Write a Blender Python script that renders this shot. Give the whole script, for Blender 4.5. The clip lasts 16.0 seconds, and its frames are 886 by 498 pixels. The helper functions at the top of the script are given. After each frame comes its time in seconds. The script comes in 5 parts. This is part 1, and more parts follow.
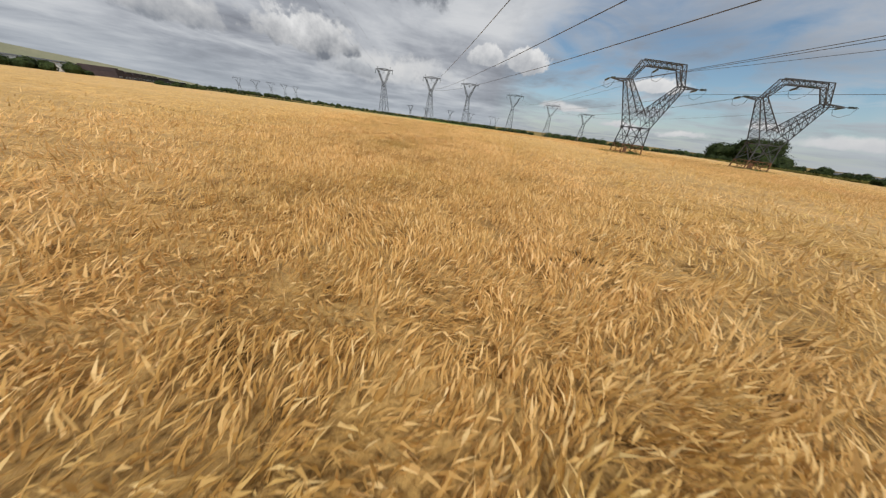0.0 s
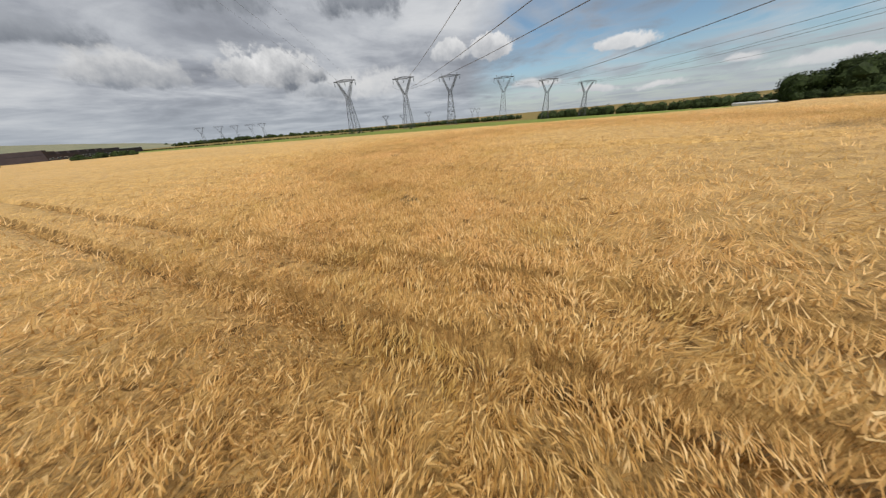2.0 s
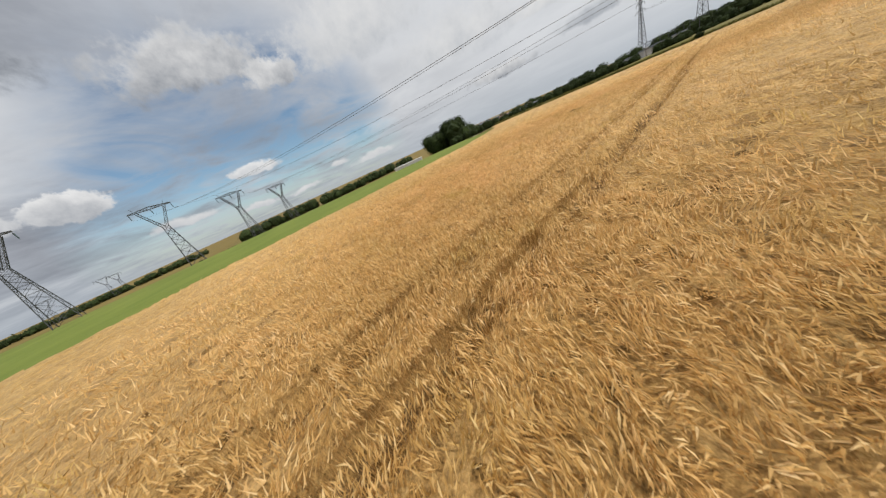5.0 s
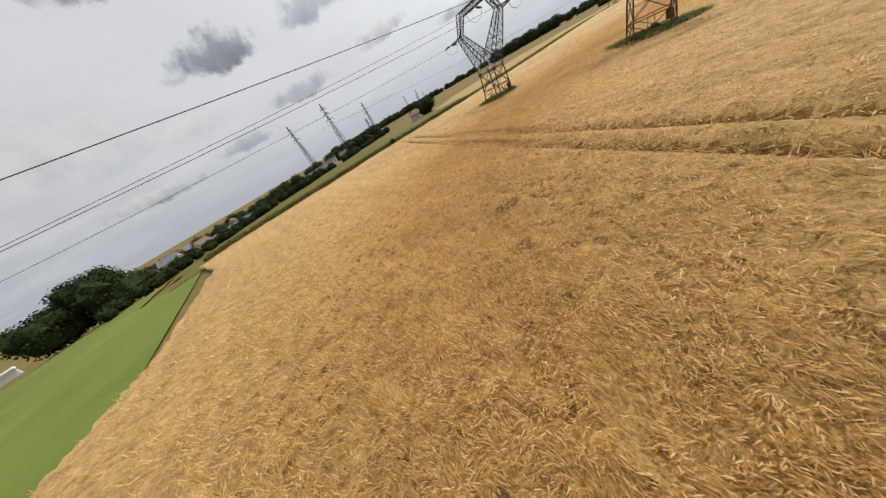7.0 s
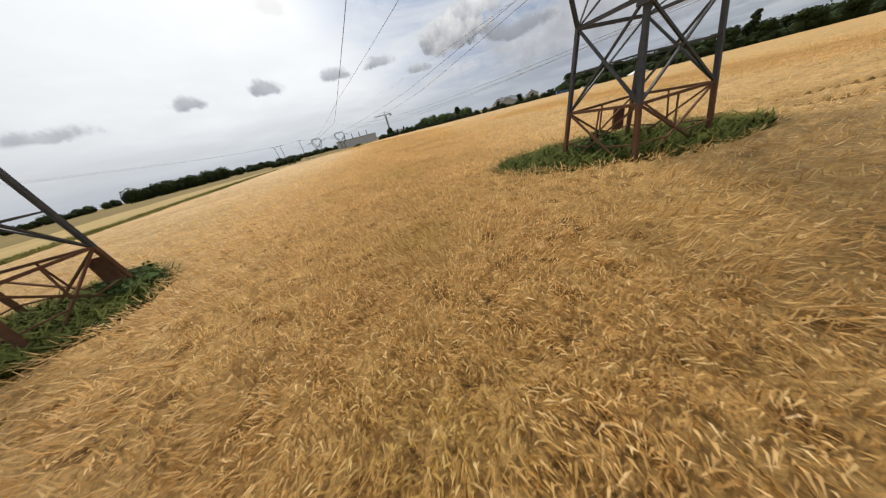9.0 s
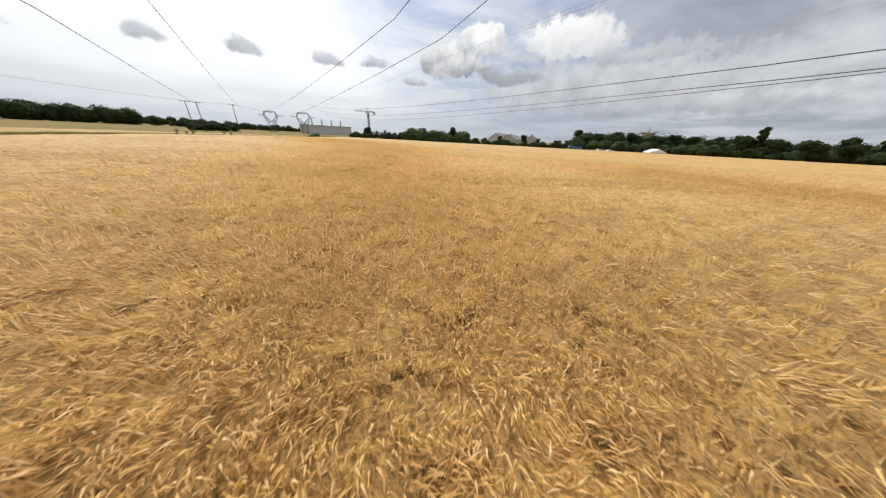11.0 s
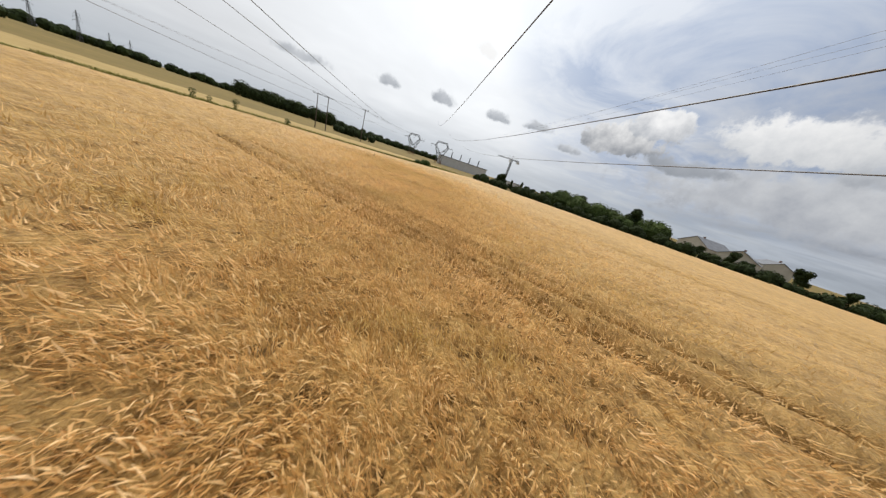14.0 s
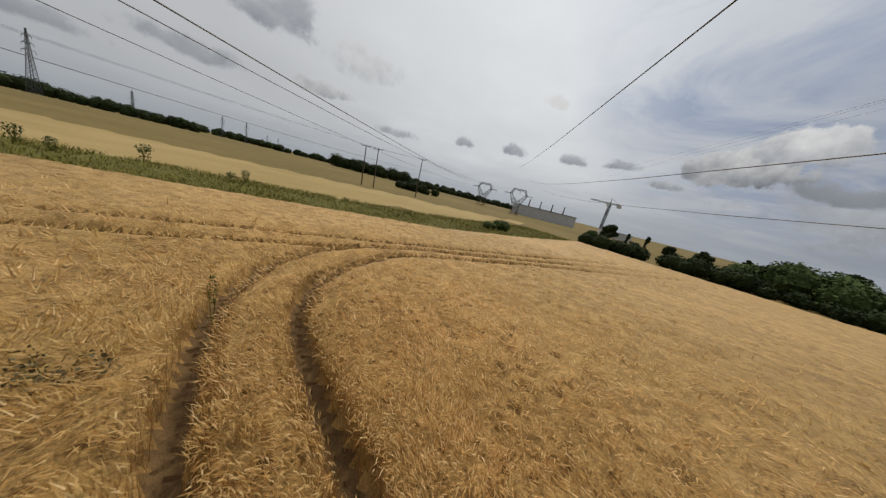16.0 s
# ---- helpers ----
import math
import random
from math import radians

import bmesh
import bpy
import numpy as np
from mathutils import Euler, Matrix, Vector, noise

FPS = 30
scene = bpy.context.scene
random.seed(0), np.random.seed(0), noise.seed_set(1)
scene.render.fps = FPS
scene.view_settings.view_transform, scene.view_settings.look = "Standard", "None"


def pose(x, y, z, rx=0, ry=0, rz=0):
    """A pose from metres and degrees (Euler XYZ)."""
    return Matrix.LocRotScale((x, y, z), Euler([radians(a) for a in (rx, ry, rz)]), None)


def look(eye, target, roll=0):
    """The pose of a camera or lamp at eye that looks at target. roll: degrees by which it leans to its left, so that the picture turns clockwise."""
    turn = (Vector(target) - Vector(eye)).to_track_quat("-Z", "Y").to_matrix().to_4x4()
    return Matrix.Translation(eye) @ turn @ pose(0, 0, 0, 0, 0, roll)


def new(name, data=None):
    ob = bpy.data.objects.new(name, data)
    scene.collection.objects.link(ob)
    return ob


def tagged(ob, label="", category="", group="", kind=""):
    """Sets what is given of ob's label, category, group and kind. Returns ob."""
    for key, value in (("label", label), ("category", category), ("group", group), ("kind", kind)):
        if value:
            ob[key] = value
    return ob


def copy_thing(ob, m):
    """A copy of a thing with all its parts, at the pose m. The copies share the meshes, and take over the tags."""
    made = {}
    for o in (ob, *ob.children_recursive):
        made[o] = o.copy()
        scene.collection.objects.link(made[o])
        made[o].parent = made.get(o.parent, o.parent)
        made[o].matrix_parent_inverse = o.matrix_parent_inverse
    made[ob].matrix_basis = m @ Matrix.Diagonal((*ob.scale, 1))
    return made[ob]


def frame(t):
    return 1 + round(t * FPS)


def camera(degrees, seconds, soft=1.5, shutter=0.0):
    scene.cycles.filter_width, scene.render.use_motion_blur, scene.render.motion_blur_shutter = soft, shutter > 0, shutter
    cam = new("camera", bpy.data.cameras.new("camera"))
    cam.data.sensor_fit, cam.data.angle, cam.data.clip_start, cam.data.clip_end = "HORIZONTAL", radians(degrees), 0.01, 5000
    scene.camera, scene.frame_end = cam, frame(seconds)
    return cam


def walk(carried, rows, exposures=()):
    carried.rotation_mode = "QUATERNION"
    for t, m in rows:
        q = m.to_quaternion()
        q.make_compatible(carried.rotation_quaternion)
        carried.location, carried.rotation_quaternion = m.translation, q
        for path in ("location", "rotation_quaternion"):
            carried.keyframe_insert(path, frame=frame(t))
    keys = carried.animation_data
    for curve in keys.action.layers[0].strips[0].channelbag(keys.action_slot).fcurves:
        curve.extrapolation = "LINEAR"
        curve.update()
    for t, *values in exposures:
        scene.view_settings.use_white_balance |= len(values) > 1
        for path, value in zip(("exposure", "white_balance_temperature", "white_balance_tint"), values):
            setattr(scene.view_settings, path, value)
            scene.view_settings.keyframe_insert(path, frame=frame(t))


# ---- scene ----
# ---- the camera and its flight ----
cam = camera(122.8, 16.0, 1.3, 0.02)
PATH = [
    (0.0, look((0.00, 0.00, 2.44), (0.000, 8.821, -2.271), 7.51)),
    (0.5, look((-1.66, 8.42, 2.48), (-2.292, 17.253, -2.167), 6.91)),
    (1.0, look((-3.12, 17.96, 2.86), (-3.980, 26.778, -1.785), 4.52)),
    (1.5, look((-4.60, 27.94, 3.53), (-5.296, 36.769, -1.114), 0.25)),
    (2.0, look((-6.29, 36.38, 3.73), (-6.475, 45.201, -0.976), -5.31)),
    (2.5, look((-7.65, 44.55, 3.76), (-7.083, 53.349, -0.955), -10.69)),
    (3.0, look((-10.50, 53.00, 3.45), (-8.744, 61.619, -1.316), -14.75)),
    (3.5, look((-12.48, 62.98, 3.07), (-9.361, 71.223, -1.652), -17.76)),
    (4.0, look((-12.86, 72.13, 2.77), (-8.330, 79.797, -1.782), -20.29)),
    (4.5, look((-9.59, 81.22, 2.97), (-3.433, 87.916, -1.186), -22.22)),
    (5.0, look((-4.16, 87.63, 3.64), (3.724, 92.445, -0.196), -24.32)),
    (5.2, look((-1.75, 89.51, 3.94), (6.622, 93.450, 0.152), -24.99)),
    (6.0, look((8.20, 94.91, 4.92), (17.328, 95.276, 0.845), -28.85)),
    (6.6, look((16.59, 95.04, 5.68), (25.149, 92.629, 1.099), -30.44)),
    (7.3, look((27.60, 90.45, 6.35), (34.086, 85.006, 1.037), -28.79)),
    (7.5, look((31.18, 88.22, 6.29), (36.748, 82.015, 0.774), -27.15)),
    (8.0, look((37.97, 79.32, 5.86), (41.069, 71.775, 0.079), -23.85)),
    (8.5, look((41.54, 69.47, 4.26), (41.970, 61.013, -1.059), -17.91)),
    (8.7, look((42.16, 65.21, 3.76), (41.596, 56.575, -1.249), -16.52)),
    (9.3, look((42.39, 53.25, 3.02), (39.625, 44.665, -1.304), -12.29)),
    (9.8, look((41.05, 43.65, 2.91), (37.376, 35.316, -1.227), -7.79)),
    (10.3, look((38.54, 33.83, 3.07), (34.620, 25.626, -1.096), -3.01)),
    (10.8, look((35.15, 23.17, 3.30), (31.411, 14.913, -0.918), 1.45)),
    (11.0, look((33.62, 18.45, 3.37), (30.013, 10.124, -0.830), 2.97)),
    (11.5, look((31.55, 8.93, 3.51), (28.235, 0.415, -0.566), 7.20)),
    (12.0, look((31.32, 0.94, 3.65), (28.384, -7.819, -0.188), 10.84)),
    (12.5, look((31.15, -8.12, 3.66), (28.703, -17.111, 0.031), 14.48)),
    (13.0, look((28.86, -18.95, 3.65), (27.078, -28.163, 0.192), 16.37)),
    (13.5, look((25.82, -30.16, 3.62), (24.920, -39.550, 0.291), 17.85)),
    (14.0, look((24.46, -40.99, 3.71), (24.724, -50.436, 0.430), 18.57)),
    (14.5, look((26.47, -50.80, 4.02), (27.698, -60.207, 0.855), 18.61)),
    (15.0, look((28.70, -61.00, 4.14), (30.939, -70.288, 1.186), 17.97)),
    (15.5, look((30.89, -70.00, 4.49), (33.944, -79.144, 1.824), 16.45)),
    (16.0, look((33.81, -78.54, 5.21), (37.335, -87.595, 2.864), 13.97)),
]
walk(cam, PATH, [(0.0, -0.3), (5.0, -0.25), (8, -0.4), (11, -0.1), (13.5, -0.3), (14.5, -0.3), (16, -0.85)])



# ---- sky and sun ----
SUN_HEADING, SUN_UP = 172.0, 58.0


def nodes_of(owner):
    owner.use_nodes = True
    t = owner.node_tree
    t.nodes.clear()
    return t


def node(t, kind, inputs=None, operation=None):
    n = t.nodes.new(kind)
    if operation:
        n.operation = operation
    for k, v in (inputs or {}).items():
        if isinstance(v, bpy.types.NodeSocket):
            t.links.new(v, n.inputs[k])
        else:
            n.inputs[k].default_value = v
    return n


def ramp(t, fac, stops, mode="LINEAR"):
    n = t.nodes.new("ShaderNodeValToRGB")
    n.color_ramp.interpolation = mode
    el = n.color_ramp.elements
    while len(el) < len(stops):
        el.new(0.5)
    for e, (p, c) in zip(el, stops):
        e.position = p
        e.color = (c, c, c, 1) if isinstance(c, (int, float)) else (*c, 1)
    t.links.new(fac, n.inputs[0])
    return n.outputs[0]


def maths(t, op, a, b=0.0, c=0.0):
    return node(t, "ShaderNodeMath", {0: a, 1: b, 2: c}, operation=op).outputs[0]


def mixed(t, fac, a, b):
    n = t.nodes.new("ShaderNodeMix")
    n.data_type = "RGBA"
    for i, v in ((0, fac), (6, a), (7, b)):
        if isinstance(v, bpy.types.NodeSocket):
            t.links.new(v, n.inputs[i])
        else:
            n.inputs[i].default_value = v if i == 0 else (*v, 1)
    return n.outputs[2]


def way_of(heading, up):
    a, b = radians(heading), radians(up)
    return Vector((math.sin(a) * math.cos(b), math.cos(a) * math.cos(b), math.sin(b)))


def build_sky():
    w = bpy.data.worlds.new("sky")
    scene.world = w
    t = nodes_of(w)
    sky = t.nodes.new("ShaderNodeTexSky")
    sky.sky_type, sky.sun_disc, sky.dust_density, sky.ozone_density = "NISHITA", False, 0.3, 3.0
    sky.sun_elevation, sky.sun_rotation = radians(SUN_UP), radians(SUN_HEADING)
    way = node(t, "ShaderNodeTexCoord").outputs["Generated"]
    sep = node(t, "ShaderNodeSeparateXYZ", {0: way})
    x, y, z = sep.outputs
    up = maths(t, "MAXIMUM", z, 0.0)

    def plane(height, stretch):
        lift = maths(t, "ADD", up, height)
        return node(t, "ShaderNodeCombineXYZ", {0: maths(t, "DIVIDE", x, lift), 1: maths(t, "DIVIDE", y, lift),
                                                2: maths(t, "MULTIPLY", maths(t, "DIVIDE", up, lift), stretch)}).outputs[0]

    def clouds(at, shift, scale, detail, rough, warp=0.2):
        moved = node(t, "ShaderNodeVectorMath", {0: at, 1: shift}, operation="ADD").outputs[0]
        return node(t, "ShaderNodeTexNoise", {"Vector": moved, "Scale": scale, "Detail": detail, "Roughness": rough, "Distortion": warp}).outputs[0]

    def near_to(direction, stops):
        d = node(t, "ShaderNodeVectorMath", {0: way, 1: direction}, operation="DOT_PRODUCT").outputs["Value"]
        return ramp(t, d, stops)

    flat = plane(0.10, 0.0)
    broad = clouds(flat, (1.7, 0.4, 0.0), 0.55, 7.0, 0.55, 0.3)
    streaks = clouds(flat, (4.0, 9.0, 2.0), 1.3, 8.0, 0.6, 0.6)
    # a broken sheet of cloud, thick in the north and west, pale towards the sun
    c = ramp(t, maths(t, "ADD", maths(t, "MULTIPLY", broad, 0.7), maths(t, "MULTIPLY", streaks, 0.3)),
             [(0.38, (0.90, 0.92, 0.95)), (0.45, (0.72, 0.75, 0.80)), (0.53, (0.48, 0.51, 0.57)), (0.62, (0.31, 0.33, 0.38))])
    sun_side = near_to(way_of(SUN_HEADING - 14, SUN_UP - 20), [(0.25, 0.0), (0.60, 0.55), (0.93, 0.82)])
    c = mixed(t, sun_side, c, (1.16, 1.19, 1.22))
    c = mixed(t, near_to(way_of(92, 20), [(0.60, 0.0), (0.92, 0.72)]), c, (0.93, 0.95, 0.98))
    # blue gaps: low in the north-east, and high in the south-west
    blue = node(t, "ShaderNodeVectorMath", {0: sky.outputs[0], 1: (0.135, 0.142, 0.135)}, operation="MULTIPLY").outputs[0]
    thin = ramp(t, streaks, [(0.40, 1.0), (0.62, 0.25)])
    gap = maths(t, "MULTIPLY", near_to(way_of(34, 5), [(0.885, 0.0), (0.945, 0.97)]), thin)
    c = mixed(t, gap, c, blue)
    clear = maths(t, "MULTIPLY", near_to(way_of(216, 31), [(0.80, 0.0), (0.95, 0.8)]), thin)
    c = mixed(t, clear, c, (0.27, 0.38, 0.60))
    # pale haze low over the land
    c = mixed(t, ramp(t, z, [(0.0, 0.75), (0.13, 0.0)]), c, (0.56, 0.62, 0.69))
    # single clouds: heading, height, half width and half height in degrees, shade below, shade above, softness
    curl = node(t, "ShaderNodeTexNoise", {"Vector": way, "Scale": 7.0, "Detail": 6.0, "Roughness": 0.58})
    wisp = node(t, "ShaderNodeTexNoise", {"Vector": way, "Scale": 17.0, "Detail": 5.0, "Roughness": 0.6}).outputs[0]
    crisp = node(t, "ShaderNodeTexNoise", {"Vector": way, "Scale": 44.0, "Detail": 4.0, "Roughness": 0.6}).outputs[0]
    push = node(t, "ShaderNodeVectorMath", {0: curl.outputs[1], 1: (0.5, 0.5, 0.5)}, operation="SUBTRACT").outputs[0]

    def cloud(c, heading, up_at, wide, high, below, above, soft):
        a = radians(heading)
        far, side = way_of(heading, up_at), Vector((math.cos(a), -math.sin(a), 0))
        over = side.cross(far)
        # a hair of the colour so far keeps the clouds in order, one behind the other
        after = node(t, "ShaderNodeVectorMath", {0: c, 1: (1e-6,) * 3, 2: way}, operation="MULTIPLY_ADD").outputs[0]
        bent = node(t, "ShaderNodeVectorMath", {0: push, 1: (0.04 + 0.007 * high,) * 3, 2: after}, operation="MULTIPLY_ADD").outputs[0]
        u = node(t, "ShaderNodeVectorMath", {0: bent, 1: side / radians(wide)}, operation="DOT_PRODUCT").outputs["Value"]
        v = node(t, "ShaderNodeVectorMath", {0: bent, 1: over / radians(high)}, operation="DOT_PRODUCT").outputs["Value"]
        front = node(t, "ShaderNodeVectorMath", {0: after, 1: far}, operation="DOT_PRODUCT").outputs["Value"]
        w = maths(t, "MAXIMUM", v, maths(t, "MULTIPLY", v, -1.7))          # flat below, heaped above
        r = maths(t, "SQRT", maths(t, "ADD", maths(t, "MULTIPLY", u, u), maths(t, "MULTIPLY", w, w)))
        r = maths(t, "ADD", r, maths(t, "MULTIPLY", maths(t, "SUBTRACT", wisp, 0.5), 1.1))
        r = maths(t, "ADD", r, maths(t, "MULTIPLY", maths(t, "SUBTRACT", crisp, 0.5), 0.7))
        shape = maths(t, "MULTIPLY", ramp(t, r, [(max(0.0, 0.88 - soft), 1.0), (min(1.0, 0.92 + soft * 0.4), 0.0)], "EASE"), maths(t, "GREATER_THAN", front, 0.3))
        lit = maths(t, "ADD", maths(t, "MULTIPLY_ADD", v, 0.42, 0.5), maths(t, "MULTIPLY", maths(t, "SUBTRACT", wisp, 0.5), 1.2))
        return mixed(t, shape, c, ramp(t, lit, [(0.15, below), (0.5, tuple((p + q) / 2 for p, q in zip(below, above))), (0.85, above)]))

    white, grey, dim, slate = (0.98, 0.98, 0.98), (0.50, 0.53, 0.58), (0.38, 0.41, 0.46), (0.27, 0.295, 0.34)
    pale = (0.72, 0.75, 0.79)
    for heading, up_at, wide, high, below, above, soft in (
            # the broad grey banks over the north
            (-12, 18, 9, 4, slate, grey, 0.5), (-32, 17.5, 9, 3.5, slate, grey, 0.5), (-52, 12, 8, 2.5, slate, grey, 0.5), (-62, 9, 8, 2.5, dim, grey, 0.5),
            (8, 26, 13, 6, slate, grey, 0.6), (-24, 29, 14, 6, slate, grey, 0.6), (33, 23, 13, 5, dim, white, 0.45), (60, 22, 15, 8, pale, white, 0.6),
            # white bank low in the north and heaps above it
            (-14, 6.5, 13, 3.6, pale, white, 0.5), (-28, 9.2, 9, 4.0, slate, (1.1, 1.1, 1.1), 0.2), (-45, 8.6, 7, 2.8, dim, white, 0.3), (-19, 6, 6, 1.6, dim, pale, 0.4),
            (3.4, 10.4, 3.8, 2.2, grey, (1.1, 1.1, 1.1), 0.14), (11.2, 10.2, 4.6, 2.6, grey, (1.1, 1.1, 1.1), 0.14), (32.5, 8.2, 4.6, 1.5, pale, (1.1, 1.1, 1.1), 0.18), (43.5, 20, 6, 3.4, dim, white, 0.3),
            (30, 2.6, 4, 0.9, pale, white, 0.4), (38, 1.9, 4, 0.8, pale, white, 0.4), (46, 4.0, 2.6, 0.9, pale, white, 0.4), (20, 4.6, 6, 1.0, pale, white, 0.5), (54, 2.5, 6, 1.1, pale, white, 0.5),
            # the bright east with a few grey banks
            (78, 14, 16, 6, pale, white, 0.7), (83, 6.5, 7, 1.6, dim, white, 0.4), (103, 18.5, 8, 3.6, slate, grey, 0.45), (120, 19, 7, 3.4, grey, pale, 0.5), (98, 7.6, 6, 1.6, grey, pale, 0.5),
            (123, 21, 4.5, 4.0, grey, pale, 0.5), (135, 18, 7, 4, pale, (1.0, 1.0, 1.0), 0.6),
            (111, 10.5, 8, 2.0, grey, pale, 0.5), (128, 12, 6, 2.0, grey, white, 0.45), (143, 8.5, 5, 1.4, grey, pale, 0.5), (112, 27, 10, 4.0, dim, pale, 0.5), (97, 28, 8, 3.0, slate, pale, 0.5), (92, 12.5, 7, 2.0, pale, white, 0.4),
            # small dull heaps under the sun
            (157.4, 10.5, 3.0, 1.6, dim, pale, 0.45), (169, 10.8, 3.4, 2.1, dim, pale, 0.4), (-179.8, 11.3, 3.0, 1.5, dim, pale, 0.45), (-170.5, 11.6, 3.4, 1.3, dim, pale, 0.45), (-164, 9.3, 3.0, 1.2, dim, pale, 0.45),
            (174.5, 20.8, 3.0, 2.0, white, (1.0, 1.0, 1.0), 0.5),
            # the great heap and its bank in the south-west
            (-128, 8, 30, 7.5, (0.50, 0.53, 0.59), (0.80, 0.82, 0.85), 0.5), (-136, 15.5, 9, 4.0, pale, (1.1, 1.1, 1.1), 0.25), (-156.5, 12.4, 7.6, 3.9, slate, white, 0.14), (-151.5, 15.6, 4.2, 3.4, grey, (1.1, 1.1, 1.1), 0.14),
            (-145.5, 10.6, 7, 1.8, dim, grey, 0.4), (-124, 13, 10, 2.0, grey, pale, 0.5), (-112, 6, 12, 1.8, dim, pale, 0.5)):
        c = cloud(c, heading, up_at, wide, high, below, above, soft)
    glow = near_to(way_of(SUN_HEADING, SUN_UP), [(0.0, 0.95), (0.5, 1.02), (1.0, 1.5)])
    c = node(t, "ShaderNodeVectorMath", {0: c, 1: node(t, "ShaderNodeCombineXYZ", {0: glow, 1: glow, 2: glow}).outputs[0]}, operation="MULTIPLY").outputs[0]
    bg = node(t, "ShaderNodeBackground", {"Color": c, "Strength": 0.9})
    t.links.new(bg.outputs[0], node(t, "ShaderNodeOutputWorld").inputs[0])


build_sky()
sun = bpy.data.lights.new("sun", "SUN")
sun.energy, sun.angle, sun.color = 3.9, radians(6.0), (1.0, 0.94, 0.85)
h = radians(SUN_HEADING)
lamp = new("sun", sun)
lamp.matrix_world = look((math.sin(h) * 400, math.cos(h) * 400, 400 * math.tan(radians(SUN_UP))), (0, 0, 0))


# ---- materials ----


def stuff(name, build):
    m = bpy.data.materials.new(name)
    t = nodes_of(m)
    p = t.nodes.new("ShaderNodeBsdfPrincipled")
    t.links.new(p.outputs[0], node(t, "ShaderNodeOutputMaterial").inputs[0])
    build(t, p)
    return m


def noisy(name, dark, light, scale, rough=0.85, metal=0.0, fine=None, bump=0.0, vary=0.0, spread=(0.3, 0.7), islands=False):
    """A two-scale surface: large patches between dark and light, a fine grain, and relief."""
    def build(t, p):
        at = node(t, "ShaderNodeTexCoord").outputs["Object"]
        a = node(t, "ShaderNodeTexNoise", {"Vector": at, "Scale": scale, "Detail": 5.0, "Roughness": 0.6})
        b = node(t, "ShaderNodeTexNoise", {"Vector": at, "Scale": fine or scale * 9, "Detail": 3.0})
        f = maths(t, "ADD", maths(t, "MULTIPLY", a.outputs[0], 0.6), maths(t, "MULTIPLY", b.outputs[0], 0.4))
        c = ramp(t, f, [(spread[0], dark), (spread[1], light)])
        if vary:
            r = node(t, "ShaderNodeNewGeometry").outputs["Random Per Island"] if islands else node(t, "ShaderNodeObjectInfo").outputs["Random"]
            k = maths(t, "MULTIPLY_ADD", r, vary, 1.0 - vary / 2)
            c = node(t, "ShaderNodeVectorMath", {0: c, 1: node(t, "ShaderNodeCombineXYZ", {0: k, 1: k, 2: k}).outputs[0]}, operation="MULTIPLY").outputs[0]
        t.links.new(c, p.inputs["Base Color"])
        p.inputs["Roughness"].default_value = rough
        p.inputs["Metallic"].default_value = metal
        p.inputs["Specular IOR Level"].default_value = 0.5 if rough < 0.8 else 0.15      # rough growth and earth barely shine
        if bump:
            bn = node(t, "ShaderNodeBump", {"Height": f, "Strength": 0.6, "Distance": bump})
            t.links.new(bn.outputs[0], p.inputs["Normal"])
    return stuff(name, build)


def ear_build(t, p):
    at = node(t, "ShaderNodeTexCoord").outputs["Object"]
    patch = node(t, "ShaderNodeTexNoise", {"Vector": at, "Scale": 0.3, "Detail": 5.0, "Roughness": 0.6})
    broad = node(t, "ShaderNodeTexNoise", {"Vector": at, "Scale": 0.06, "Detail": 3.0})
    r = node(t, "ShaderNodeNewGeometry").outputs["Random Per Island"]
    c1 = ramp(t, r, [(0.0, (0.36, 0.20, 0.055)), (0.25, (0.53, 0.32, 0.11)), (0.55, (0.68, 0.44, 0.175)), (0.85, (0.82, 0.575, 0.27)), (1.0, (0.93, 0.72, 0.41))])
    c2 = ramp(t, patch.outputs[0], [(0.30, (0.78, 0.80, 0.56)), (0.42, (0.94, 0.93, 0.85)), (0.65, (1.06, 1.04, 1.04))])
    c3 = ramp(t, broad.outputs[0], [(0.35, (0.90, 0.90, 0.84)), (0.65, (1.05, 1.04, 1.05))])
    c = node(t, "ShaderNodeVectorMath", {0: c1, 1: c2}, operation="MULTIPLY").outputs[0]
    c = node(t, "ShaderNodeVectorMath", {0: c, 1: c3}, operation="MULTIPLY").outputs[0]
    t.links.new(c, p.inputs["Base Color"])
    p.inputs["Roughness"].default_value = 0.5
    p.inputs["Specular IOR Level"].default_value = 0.3
    p.inputs["Sheen Weight"].default_value, p.inputs["Sheen Roughness"].default_value = 0.08, 0.4
    p.inputs["Sheen Tint"].default_value = (1.0, 0.86, 0.62, 1)
    # light shines through the thin awns
    thin = node(t, "ShaderNodeBsdfTranslucent", {"Color": mixed(t, 0.25, c, (0.90, 0.68, 0.36))})
    both = node(t, "ShaderNodeMixShader", {0: 0.45, 1: p.outputs[0], 2: thin.outputs[0]})
    t.links.new(both.outputs[0], t.nodes["Material Output"].inputs[0])


